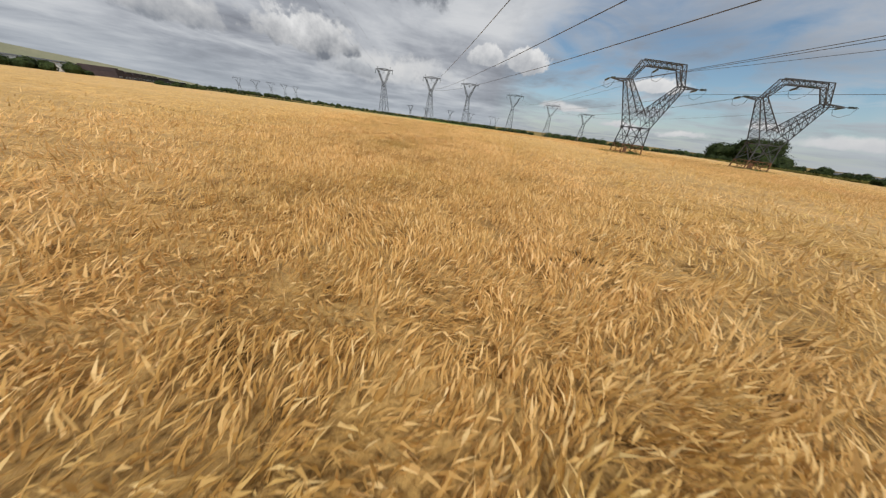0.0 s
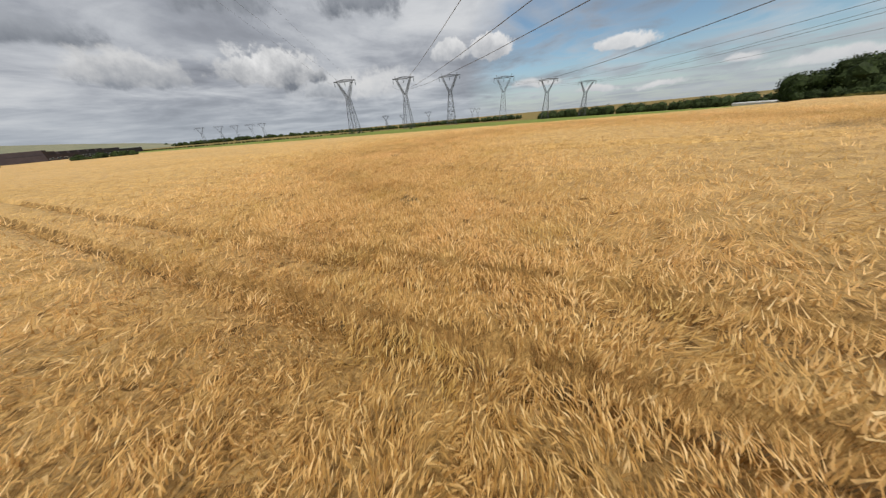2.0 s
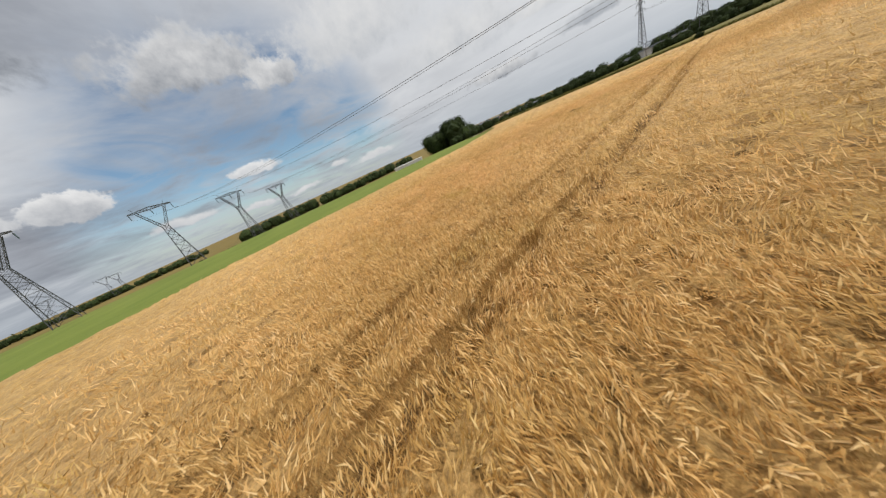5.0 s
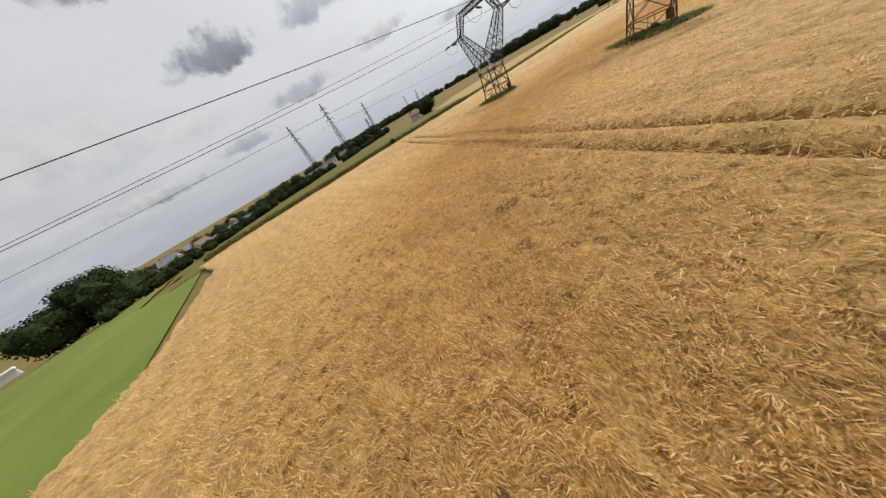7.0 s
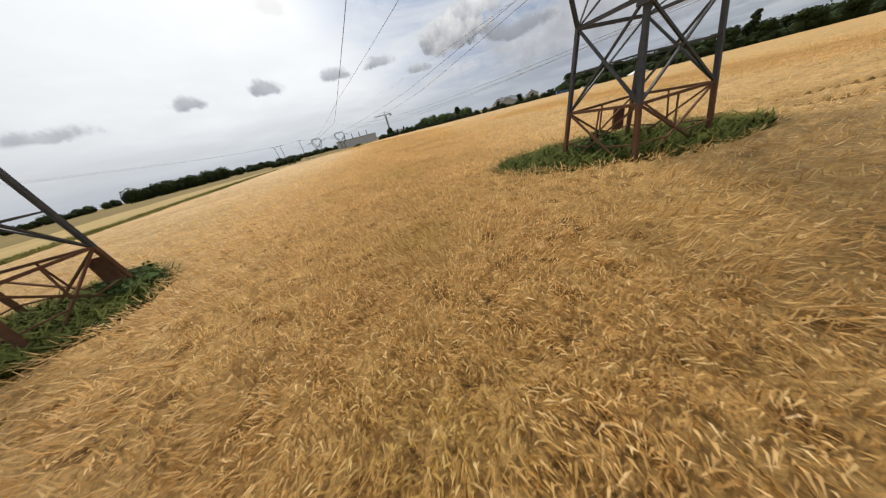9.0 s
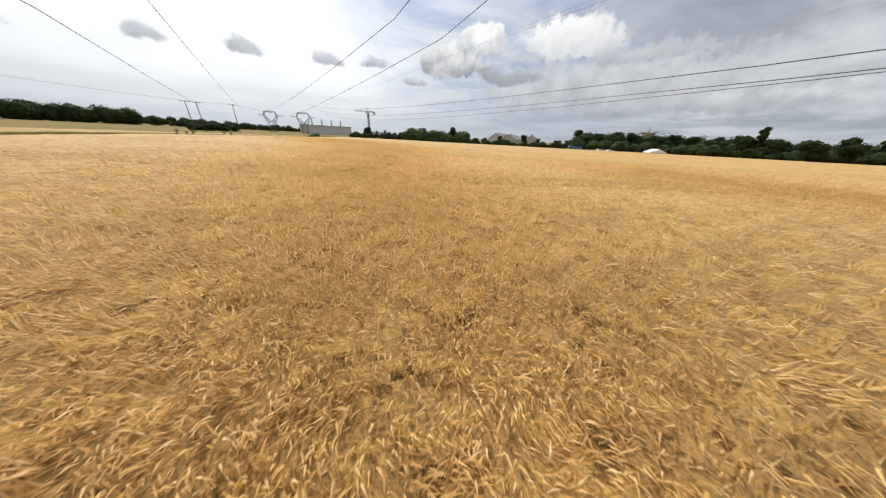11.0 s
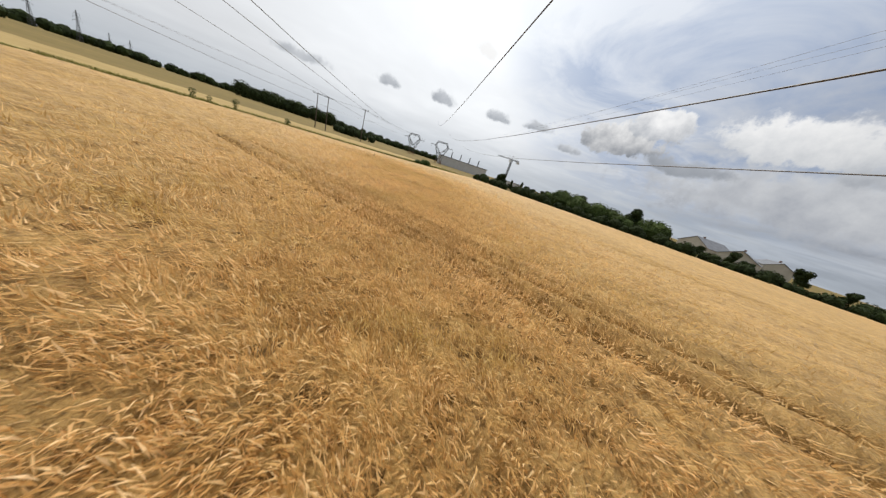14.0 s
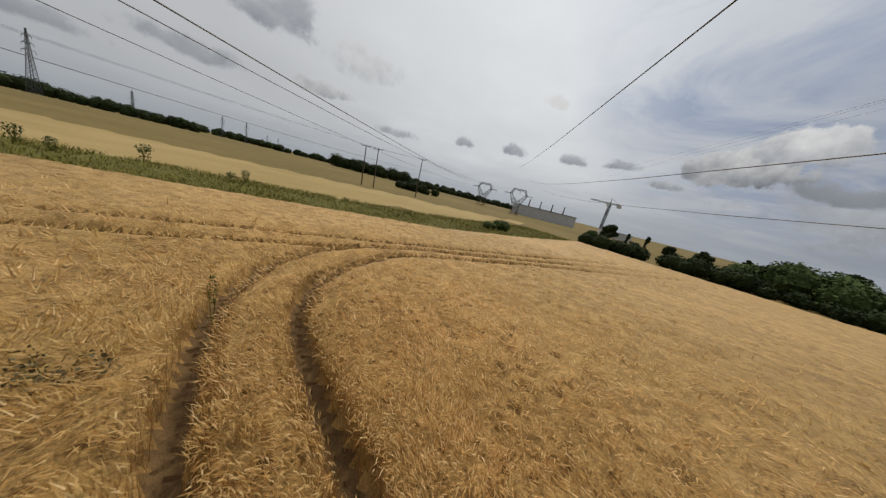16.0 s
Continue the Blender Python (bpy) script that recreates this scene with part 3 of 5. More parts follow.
def barley_canopy():
    """The body of the crop, sunk to the soil along the wheel tracks."""
    tile = 6.0
    verts, faces, n = [], [], 0
    xs, ys = np.arange(-648, 108, tile), np.arange(-150, 402, tile)
    cx, cy = np.meshgrid(xs + tile / 2, ys + tile / 2, indexing="ij")
    mids = np.stack([cx.ravel(), cy.ravel()], 1)
    ring = [mids + (i, j) for i in (-3, 0, 3) for j in (-3, 0, 3)]
    some, every = np.any([inside(r, FIELD) for r in ring], 0), np.all([inside(r, FIELD) for r in ring], 0)
    td, rd = track_distance(mids), from_line(mids, ROUTE)
    hole = np.any([in_patch(r) for r in ring], 0)
    for (mx, my), d, r, full, hl in zip(mids[some], td[some], rd[some], every[some], hole[some]):
        k = 36 if d < tile * 0.75 and r < 13 else 26 if d < tile * 0.75 and r < 24 else 22 if (d < tile * 0.75 and r < 50) or hl else 12 if d < tile * 0.75 and r < 140 else 18 if r < 34 else 9 if r < 55 or (not full and r < 150) else 4
        g = np.linspace(-tile / 2, tile / 2, k + 1)
        gx, gy = np.meshgrid(mx + g, my + g, indexing="ij")
        verts.append(np.stack([gx.ravel(), gy.ravel()], 1))
        i = np.arange(k * (k + 1)).reshape(k, k + 1)[:, :-1].ravel() + n
        faces.append(np.stack([i, i + k + 1, i + k + 2, i + 1], 1))
        n += (k + 1) ** 2
    v, f = np.concatenate(verts), np.concatenate(faces)
    mid = v[f].mean(1)
    f = f[inside(mid, FIELD)]
    away = from_line(v, ROUTE)
    d = np.where(away < 135, track_distance(v), 9.0)
    deep = np.clip((20 - away) / 14, 0, 1)
    # rough between the seams of the tiles, smooth along them
    rim = np.minimum((v - (-648, -150)) % tile, tile - (v - (-648, -150)) % tile).min(1) > 0.01
    rough = rim * np.clip((d - 0.6) / 0.4, 0, 1) * (0.07 * (lumps(v, 0.9, 1) - 0.5) + np.random.default_rng(9).normal(0, 0.03, len(v)))
    top = CROP - 0.10 - 0.20 * deep + 0.10 * (lumps(v, 3.5, 2) - 0.5) + rough - 0.16 * np.clip((1.0 - d) / 0.35, 0, 1) * np.clip((60 - away) / 20, 0, 1)
    z = top - (top - 0.03) * np.clip((0.46 - d) / 0.28, 0, 1) * np.clip((60 - away) / 40, 0.25, 1)
    z = np.where(in_patch(v), 0.03, z)
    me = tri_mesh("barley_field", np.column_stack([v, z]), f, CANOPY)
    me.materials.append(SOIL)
    me.materials.append(STALKS_GAP_SHADE)
    # near the flight, strewn faces take the darker stalk colour as shade between ears
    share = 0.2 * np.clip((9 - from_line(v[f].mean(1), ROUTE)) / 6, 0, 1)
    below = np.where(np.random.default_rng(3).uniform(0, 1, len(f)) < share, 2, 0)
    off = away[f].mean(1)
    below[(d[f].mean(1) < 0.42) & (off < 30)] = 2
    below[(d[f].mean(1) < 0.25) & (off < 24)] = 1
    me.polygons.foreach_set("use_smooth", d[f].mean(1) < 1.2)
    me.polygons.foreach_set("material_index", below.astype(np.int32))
    return tagged(new("barley_field", me), "ripe golden barley crop with wheel tracks through it", "barley field", kind="stuff")


barley_canopy()


def ears():
    """Barley ears with their awns, thickest along the flight and sparser, in larger tufts, away from it."""
    rng = np.random.default_rng(5)
    route = np.array(ROUTE, float)
    out, edges = [], []
    up = np.array((0, 0, 1.0))
    most = 350.0
    for d0, d1 in ((0, 3), (3, 7), (7, 14), (14, 30)):
        lo, hi = route.min(0) - d1, route.max(0) + d1
        per = most * (2.5 / max(d0, 2.5)) ** 1.3
        p = rng.uniform(lo, hi, (int((hi - lo).prod() * per), 2))
        rd = np.concatenate([from_line(q, ROUTE) for q in np.array_split(p, 8)])
        ok = (rd >= d0) & (rd < d1) & (rng.uniform(0, per, len(p)) < most * (2.5 / np.maximum(rd, 2.5)) ** 1.3)
        p, rd = p[ok], rd[ok]
        ok = inside(p, FIELD) & ~in_patch(p) & (rd < rng.uniform(9, 30, len(p))) & (lumps(p, 0.5, 3) + 0.6 * lumps(p, 1.7, 4) > rng.uniform(0.1, 0.55, len(p)))
        p, rd = p[ok], rd[ok]
        td = track_distance(p)
        ok = td > 0.25 + rng.uniform(0, 0.1, len(p))
        out.append(np.column_stack([p[ok], rd[ok]]))
        if d1 <= 14:
            edges.append(p[ok & (td < 0.62)])
    # a second, lower tier of ears close by
    low = np.concatenate([q[q[:, 2] < 8][::3] + (0.06, 0.04, 0.0) for q in out])
    p = np.concatenate(out + [low])
    p, rd = p[:, :2], p[:, 2]
    n = len(p)
    under = np.arange(n) >= n - len(low)
    size = (np.maximum(rd, 2.5) / 2.5) ** 0.33
    lean = 0.9 + 2.6 * (lumps(p, 2.4, 5) - 0.5) + 3.4 * (lumps(p, 0.45, 6) - 0.5) + rng.normal(0, 0.5, n)      # the wind lays the ears over
    ahead = np.column_stack([np.cos(lean), np.sin(lean), 0 * lean])
    hgt = CROP - 0.15 + 0.14 * (lumps(p, 0.6, 7) - 0.5) + 0.10 * (lumps(p, 3.5, 2) - 0.5) + rng.normal(0, 0.045, n) - 0.13 * under
    turn = lean + 1.57 + rng.normal(0, 0.5, n)
    side = np.column_stack([np.cos(turn), np.sin(turn), rng.normal(0, 0.3, n)])
    bend = np.clip(rng.normal(0.85, 0.4, n) + 0.45 * (size - 1), 0.05, 1.5)[:, None]                # 0 upright, 1.6 nodding
    way1 = ahead * np.sin(bend * 0.7) + up * np.cos(bend * 0.7)
    way2 = ahead * np.sin(bend * 1.35) + up * np.cos(bend * 1.35)
    w = (size * rng.uniform(0.008, 0.015, n))[:, None]
    ln = (size * rng.uniform(0.15, 0.24, n))[:, None]
    a = np.column_stack([p, hgt])
    b = a + way1 * ln * 0.42
    c = b + way2 * ln * 0.58
    # away from the flight an ear is one blade, near it a folded one
    near = (rd < 3) & ~under
    k, m = int(near.sum()), n - int(near.sum())
    folded = np.stack([a, b + side * w, b - side * w, c], 1)[near].reshape(-1, 3)
    single = np.stack([a + side * w, a - side * w, c], 1)[~near].reshape(-1, 3)
    i, j = np.arange(k)[:, None] * 4, np.arange(m)[:, None] * 3 + 4 * k
    me = tri_mesh("barley_ears", np.concatenate([folded, single]), np.concatenate([i + (0, 1, 2), i + (2, 1, 3), j + (0, 1, 2)]), BARLEY)
    tagged(new("barley_ears", me), "ripe golden barley ears with long awns bent by wind", "barley", kind="stuff")
    s = np.repeat(np.concatenate(edges), 3, 0)
    s = s + rng.normal(0, 0.05, s.shape)
    n = len(s)
    th = rng.uniform(0, math.pi, n)
    w = np.column_stack([np.cos(th), np.sin(th), 0 * th]) * rng.uniform(0.004, 0.011, (n, 1))
    foot = np.column_stack([s, np.full(n, 0.02)])
    head = np.column_stack([s + rng.normal(0, 0.05, (n, 2)), rng.uniform(0.6, 0.8, n)])
    v = np.stack([foot - w, foot + w, head], 1).reshape(-1, 3)
    me = tri_mesh("barley_stems", v, np.arange(3 * n).reshape(-1, 3), STEM)
    tagged(new("barley_stems", me), "dry barley stalks along the wheel tracks", "barley", kind="stuff")


ears()


def tread():
    """Lugs pressed into the soil of the turning tracks."""
    v, f, n = [], [], 0
    for line in TURN + DEEP:
        pts = np.array(line[15:21] if line in DEEP else line, float)
        seg = np.hypot(*np.diff(pts, axis=0).T)
        s = np.concatenate([[0], np.cumsum(seg)])
        for k, d in enumerate(np.arange(0, s[-1], 0.24)):
            p = np.array([np.interp(d, s, pts[:, 0]), np.interp(d, s, pts[:, 1])])
            q = np.array([np.interp(d + 0.1, s, pts[:, 0]), np.interp(d + 0.1, s, pts[:, 1])])
            t = (q - p) / np.hypot(*(q - p))
            w = np.array((t[1], -t[0]))
            o = 0.24 if k % 2 else -0.24
            a, b = p + w * o, p - w * o * 0.1 + t * 0.12
            for c, h in ((a - t * 0.05, 0.02), (a, 0.11), (a + t * 0.05, 0.02), (b - t * 0.05, 0.02), (b, 0.11), (b + t * 0.05, 0.02)):
                v.append((c[0], c[1], h))
            f += [(n, n + 1, n + 4, n + 3), (n + 1, n + 2, n + 5, n + 4)]
            n += 6
    tagged(new("tyre_tread", mesh_of("tyre_tread", v, f, TREAD)), "ribs of dry soil pressed by tractor tyres", "soil", kind="stuff")


tread()


def grass(name, spots, low, high, label, seed, material=None, wide=0.02):
    """Tufts of long grass blades at spots (x, y, z)."""
    rng = np.random.default_rng(seed)
    s = np.asarray(spots, float)
    n = len(s)
    th = rng.uniform(0, 2 * math.pi, n)
    h = rng.uniform(low, high, (n, 1))
    lean = np.column_stack([np.cos(th), np.sin(th), 0 * th])
    w = np.column_stack([-np.sin(th), np.cos(th), 0 * th]) * wide * rng.uniform(0.6, 1.5, (n, 1))
    up = np.array((0, 0, 1.0))
    a, b, c = s, s + up * h * 0.55 + lean * h * 0.25, s + up * h * 0.8 + lean * h * 0.8
    v = np.stack([a - w, a + w, b + w * 0.8, b - w * 0.8, c], 1).reshape(-1, 3)
    i = np.arange(n)[:, None] * 5
    f = np.concatenate([i + (0, 1, 2), i + (0, 2, 3), i + (3, 2, 4)])
    tagged(new(name, tri_mesh(name, v, f, material or BLADE)), label, "grass", kind="stuff")


def verge_grass():
    rng = np.random.default_rng(8)
    spots = []
    for a, b in zip(VERGE_MID, VERGE_MID[1:]):
        d = Vector((b[0] - a[0], b[1] - a[1]))
        n = int(d.length * 300)
        t, o = rng.uniform(0, 1, n), rng.uniform(-8.5, 5.2, n)
        u = d.normalized()
        spots.append(np.column_stack([a[0] + d.x * t + u.y * o, a[1] + d.y * t - u.x * o, np.full(n, 0.1)]))
    grass("verge_grass", np.concatenate(spots), 0.3, 0.85, "long rough green and straw-coloured grass", 81, wide=0.022)
    # the taller bank at the field's north-eastern corner
    bank = []
    for a, b in zip(VERGE_MID[:8], VERGE_MID[1:8]):
        d = Vector((b[0] - a[0], b[1] - a[1]))
        n = int(d.length * 240)
        t, o = rng.uniform(0, 1, n), rng.normal(-3.0, 2.4, n)
        u = d.normalized()
        bank.append(np.column_stack([a[0] + d.x * t + u.y * o, a[1] + d.y * t - u.x * o, np.full(n, 0.1)]))
    grass("bank_grass", np.concatenate(bank), 0.5, 1.5, "tall rank green grass on the field's bank", 82, VERGE, wide=0.06)


def patch_grass():
    rng = np.random.default_rng(9)
    for k, ((x, y), a, b) in enumerate(HOLES):
        n = 6500
        r, th = np.sqrt(rng.uniform(0, 1, n)), rng.uniform(0, 2 * math.pi, n)
        u, w = r * np.cos(th) * a, r * np.sin(th) * b
        spots = np.column_stack([x + ALONG.x * u + ACROSS.x * w, y + ALONG.y * u + ACROSS.y * w, np.full(n, 0.0)])
        grass("patch_grass", spots, 0.5, 1.2, "tall dark green grass round a pylon's feet", 90 + k, SEDGE, wide=0.035)


verge_grass()
patch_grass()


# ---- pylons ----
def insulator(parent, tip, way, length=1.6, name="insulator"):
    """A string of glass discs pulled along a wire."""
    bm = bmesh.new()
    a, d = Vector(tip), Vector(way).normalized()
    tube(bm, [a, a + d * 0.25, a + d * 0.35, a + d * (length - 0.3), a + d * (length - 0.2), a + d * length],
         [0.03, 0.03, 0.15, 0.15, 0.03, 0.03], 6)
    part(name, bm, GLASS, parent, "dark glass insulator string")


def cat_pylon(place, turn, size=1.0, label="", group="anchor pylons"):
    """A lattice pylon with two horns and a window between them; the arms lie along its own x."""
    top = base("pylon", place, turn, size, label, "pylon", group)
    low, waist = square(0, 0, 1.85, 1.55, 0), square(0, 0, 1.65, 1.15, 4.8)
    mid = [Vector(a).lerp(Vector(b), 0.45) for a, b in zip(low, waist)]
    for a, m, b in zip(low, mid, waist):
        bm = bmesh.new()
        bar(bm, a, m, 0.13)
        leg = part("leg", bm, RUST, top, "rust-brown lower leg")
        bm = bmesh.new()
        bar(bm, m, b, 0.13)
        part("upper_leg", bm, STEEL, leg)
    def brace(a, b, w, material, label=""):
        bm = bmesh.new()
        bar(bm, a, b, w)
        part("brace", bm, material, top, label)

    for k in range(4):
        n = (k + 1) % 4
        l0, l1, m0, m1, w0, w1 = Vector(low[k]), Vector(low[n]), mid[k], mid[n], Vector(waist[k]), Vector(waist[n])
        for a, b, w in ((l0, m1, 0.06), (l1, m0, 0.06), (m0, m1, 0.09), (l0.lerp(m0, 0.45), l0.lerp(m1, 0.42), 0.045),
                        (l1.lerp(m1, 0.45), l1.lerp(m0, 0.42), 0.045), (l0.lerp(m1, 0.5), m0.lerp(m1, 0.5), 0.045)):
            brace(a, b, w, RUST, "rusty cross brace")
        for a, b, w in ((m0, w1, 0.07), (m1, w0, 0.07), (w0, w1, 0.11), (m0.lerp(w0, 0.5), m0.lerp(w1, 0.5), 0.045), (m1.lerp(w1, 0.5), m1.lerp(w0, 0.5), 0.045)):
            brace(a, b, w, STEEL)
    for sgn in (-1, 1):
        # horn from the waist out to the elbow
        inner, outer = 0.15 * sgn, 1.65 * sgn
        lo = [(outer, -1.15, 4.8), (-inner, -1.0, 6.7), (-inner, 1.0, 6.7), (outer, 1.15, 4.8)]
        ex = 4.45 * sgn
        hi = [(ex + 0.35 * sgn, -0.4, 10.9), (ex - 0.45 * sgn, -0.4, 11.3), (ex - 0.45 * sgn, 0.4, 11.3), (ex + 0.35 * sgn, 0.4, 10.9)]
        lattice_parts("horn", top, lo, hi, 7, 0.11, 0.045, STEEL)
        bm = bmesh.new()
        cap = [(3.0 * sgn + 0.35 * sgn, -0.4, 13.9), (3.0 * sgn - 0.35 * sgn, -0.4, 13.2), (3.0 * sgn - 0.35 * sgn, 0.4, 13.2), (3.0 * sgn + 0.35 * sgn, 0.4, 13.9)]
        lattice_parts("shoulder", top, hi, cap, 3, 0.10, 0.045, STEEL)
        tip = (7.3 * sgn, 0, 11.15)
        for p in hi:
            bar(bm, p, tip, 0.10)
        for f in (0.25, 0.5, 0.75):
            ring = [Vector(p).lerp(Vector(tip), f) for p in (hi[0], hi[1], hi[2], hi[3])]
            for k in range(4):
                bar(bm, ring[k], ring[(k + 1) % 4], 0.05)
        part("cross_arm", bm, STEEL, top)
        for y in (-1, 1):
            insulator(top, tip, (0, y, -0.12))
        bm = bmesh.new()
        tube(bm, [(tip[0], -1.6, 10.95), (tip[0], -1.1, 10.1), (tip[0], 0, 9.75), (tip[0], 1.1, 10.1), (tip[0], 1.6, 10.95)], 0.025, 5)
        part("jumper_wire", bm, WIRE, top)
        bm = bmesh.new()
        bar(bm, (1.6 * sgn, 1.16, 4.6), (1.6 * sgn, 1.16, 5.0), 0.4)
        part("gusset_plate", bm, STEEL, top)
    bm = bmesh.new()
    lattice(bm, [(-3.35, -0.4, 13.9), (-2.65, -0.4, 13.2), (-2.65, 0.4, 13.2), (-3.35, 0.4, 13.9)],
            [(3.35, -0.4, 13.9), (2.65, -0.4, 13.2), (2.65, 0.4, 13.2), (3.35, 0.4, 13.9)], 8, 0.10, 0.045)
    part("top_beam", bm, STEEL, top)
    for y in (-1, 1):
        insulator(top, (0, 0.4 * y, 13.2), (0, y, -0.25))
    bm = bmesh.new()
    tube(bm, [(0, -1.9, 12.8), (0, -1.2, 11.8), (0, 0, 11.4), (0, 1.2, 11.8), (0, 1.9, 12.8)], 0.025, 5)
    part("jumper_wire", bm, WIRE, top)
    bm = bmesh.new()
    box(bm, (-1.55, -1.60, 0.9), (-0.95, -1.52, 1.8))
    part("warning_plate", bm, RUST, top, "rusty rectangular warning plate")
    return top


def beam_pylon(place, turn, size=1.0, label="", group="pylon row"):
    """A tall lattice pylon with a V above its body and one flat beam across the top."""
    top = base("pylon", place, turn, size, label, "pylon", group)
    low, waist = square(0, 0, 2.7, 2.7, 0), square(0, 0, 1.0, 0.9, 18.5)
    for a, b in zip(low, waist):
        bm = bmesh.new()
        bar(bm, a, b, 0.17)
        part("leg", bm, STEEL, top)
    bm = bmesh.new()
    z = [0, 0.22, 0.42, 0.58, 0.72, 0.84, 0.93, 1.0]
    for f0, f1 in zip(z, z[1:]):
        r0 = [Vector(a).lerp(Vector(b), f0) for a, b in zip(low, waist)]
        r1 = [Vector(a).lerp(Vector(b), f1) for a, b in zip(low, waist)]
        for k in range(4):
            n = (k + 1) % 4
            bar(bm, r0[k], r1[n], 0.075)
            bar(bm, r0[n], r1[k], 0.075)
            bar(bm, r1[k], r1[n], 0.075)
    part("bracing", bm, STEEL, top)
    for sgn in (-1, 1):
        bm = bmesh.new()
        lattice(bm, square(0.45 * sgn, 0, 0.55, 0.9, 18.5), square(4.3 * sgn, 0, 0.4, 0.5, 26.2), 5, 0.13, 0.06)
        part("fork", bm, STEEL, top)
        bm = bmesh.new()
        bar(bm, (4.6 * sgn, 0, 27.3), (5.0 * sgn, 0, 28.3), 0.15)
        part("earth_peak", bm, STEEL, top)
    bm = bmesh.new()
    lattice(bm, [(-6.6, -0.4, 26.7), (-6.6, -0.4, 26.5), (-6.6, 0.4, 26.5), (-6.6, 0.4, 26.7)], [(0, -0.5, 27.4), (0, -0.5, 26.3), (0, 0.5, 26.3), (0, 0.5, 27.4)], 6, 0.12, 0.06)
    lattice(bm, [(0, -0.5, 27.4), (0, -0.5, 26.3), (0, 0.5, 26.3), (0, 0.5, 27.4)], [(6.6, -0.4, 26.7), (6.6, -0.4, 26.5), (6.6, 0.4, 26.5), (6.6, 0.4, 26.7)], 6, 0.12, 0.06)
    part("top_beam", bm, STEEL, top)
    for x in (-6.4, 0, 6.4):
        insulator(top, (x, 0, 26.4), (0, 0, -1), 2.2)
    return top


def mast_pylon(place, turn, size=1.0, label="", group="mast pylons"):
    """A slim lattice mast with three pairs of short arms."""
    top = base("pylon", place, turn, size, label, "pylon", group)
    bm = bmesh.new()
    lattice(bm, square(0, 0, 2.6, 2.6, 0), square(0, 0, 0.9, 0.9, 30), 9, 0.24, 0.12)
    part("lower_body", bm, STEEL, top)
    bm = bmesh.new()
    lattice(bm, square(0, 0, 0.9, 0.9, 30), square(0, 0, 0.25, 0.25, 46), 7, 0.2, 0.1)
    part("upper_body", bm, STEEL, top)
    for z, r in ((31, 5.5), (36, 4.6), (41, 3.8)):
        for sgn in (-1, 1):
            bm = bmesh.new()
            for y in (-0.6, 0.6):
                bar(bm, (0, y, z), (r * sgn, 0, z), 0.14)
                bar(bm, (0, y, z + 1.6), (r * sgn, 0, z), 0.14)
            bar(bm, (r * 0.5 * sgn, 0.3, z), (r * 0.5 * sgn, 0, z + 0.8), 0.1)
            part("cross_arm", bm, STEEL, top)
            insulator(top, (r * sgn, 0, z), (0, 0, -1), 2.0)
    return top


A_PLACE, B_PLACE = (31.6, 50.9, 0), (53.6, 49.6, 0)
cat_pylon(A_PLACE, radians(90 - 88), 1.05, "grey lattice anchor pylon with rust-brown legs in a grass patch")
cat_pylon(B_PLACE, radians(90 - 97), 1.03, "grey lattice anchor pylon with rust-brown legs in a bushy patch")
P_ROW = [(-58.5, 209), (-25, 218.5), (4, 226), (43.5, 243), (81.5, 259), (123.5, 281)]
P_SIZE = 1.06
first = beam_pylon((*P_ROW[0], lz(*P_ROW[0])), radians(-14), P_SIZE, "tall grey lattice pylon with a flat top beam in the meadow")
for x, y in P_ROW[1:]:
    copy_thing(first, pose(x, y, lz(x, y), 0, 0, -14))
FAR_ROW = [(-364, 451), (-346, 465), (-329, 477), (-313, 489), (-299, 498), (-95, 520), (-70, 560), (-20, 520), (20, 540), (62, 560), (78, 600)]
far_one = beam_pylon((*FAR_ROW[0], -3), radians(35), 0.95, "distant grey lattice pylon on the horizon", "far pylons")
for k, (x, y) in enumerate(FAR_ROW[1:]):
    copy_thing(far_one, pose(x, y, -3 if k < 4 else -8, 0, 0, 35 if k < 4 else -5))
C_PLACES = [(81.5, -252, 0), (56, -241, 0)]
c1 = cat_pylon(C_PLACES[0], radians(-12), 1.18, "grey lattice pylon with a windowed head beside the works", "works pylons")
copy_thing(c1, pose(*C_PLACES[1], 0, 0, -12))
MASTS = [(354, -44, 0, 1.22), (560, -52, 0, 1.68), (430, -137, 0, 1.0), (640, -245, 0, 0.75), (655, -250, 0, 0.75), (560, -318, 0, 0.72), (545, -345, 0, 0.72), (700, -470, 0, 0.6), (690, -490, 0, 0.6)]
x, y, z, s = MASTS[0]
mast = mast_pylon((x, y, z), radians(25), s, "slim grey lattice pylon with short arms")
for x, y, z, s in MASTS[1:]:
    mast.scale = (s, s, s)
    copy_thing(mast, pose(x, y, z, 0, 0, 25))
mast.scale = (MASTS[0][3],) * 3


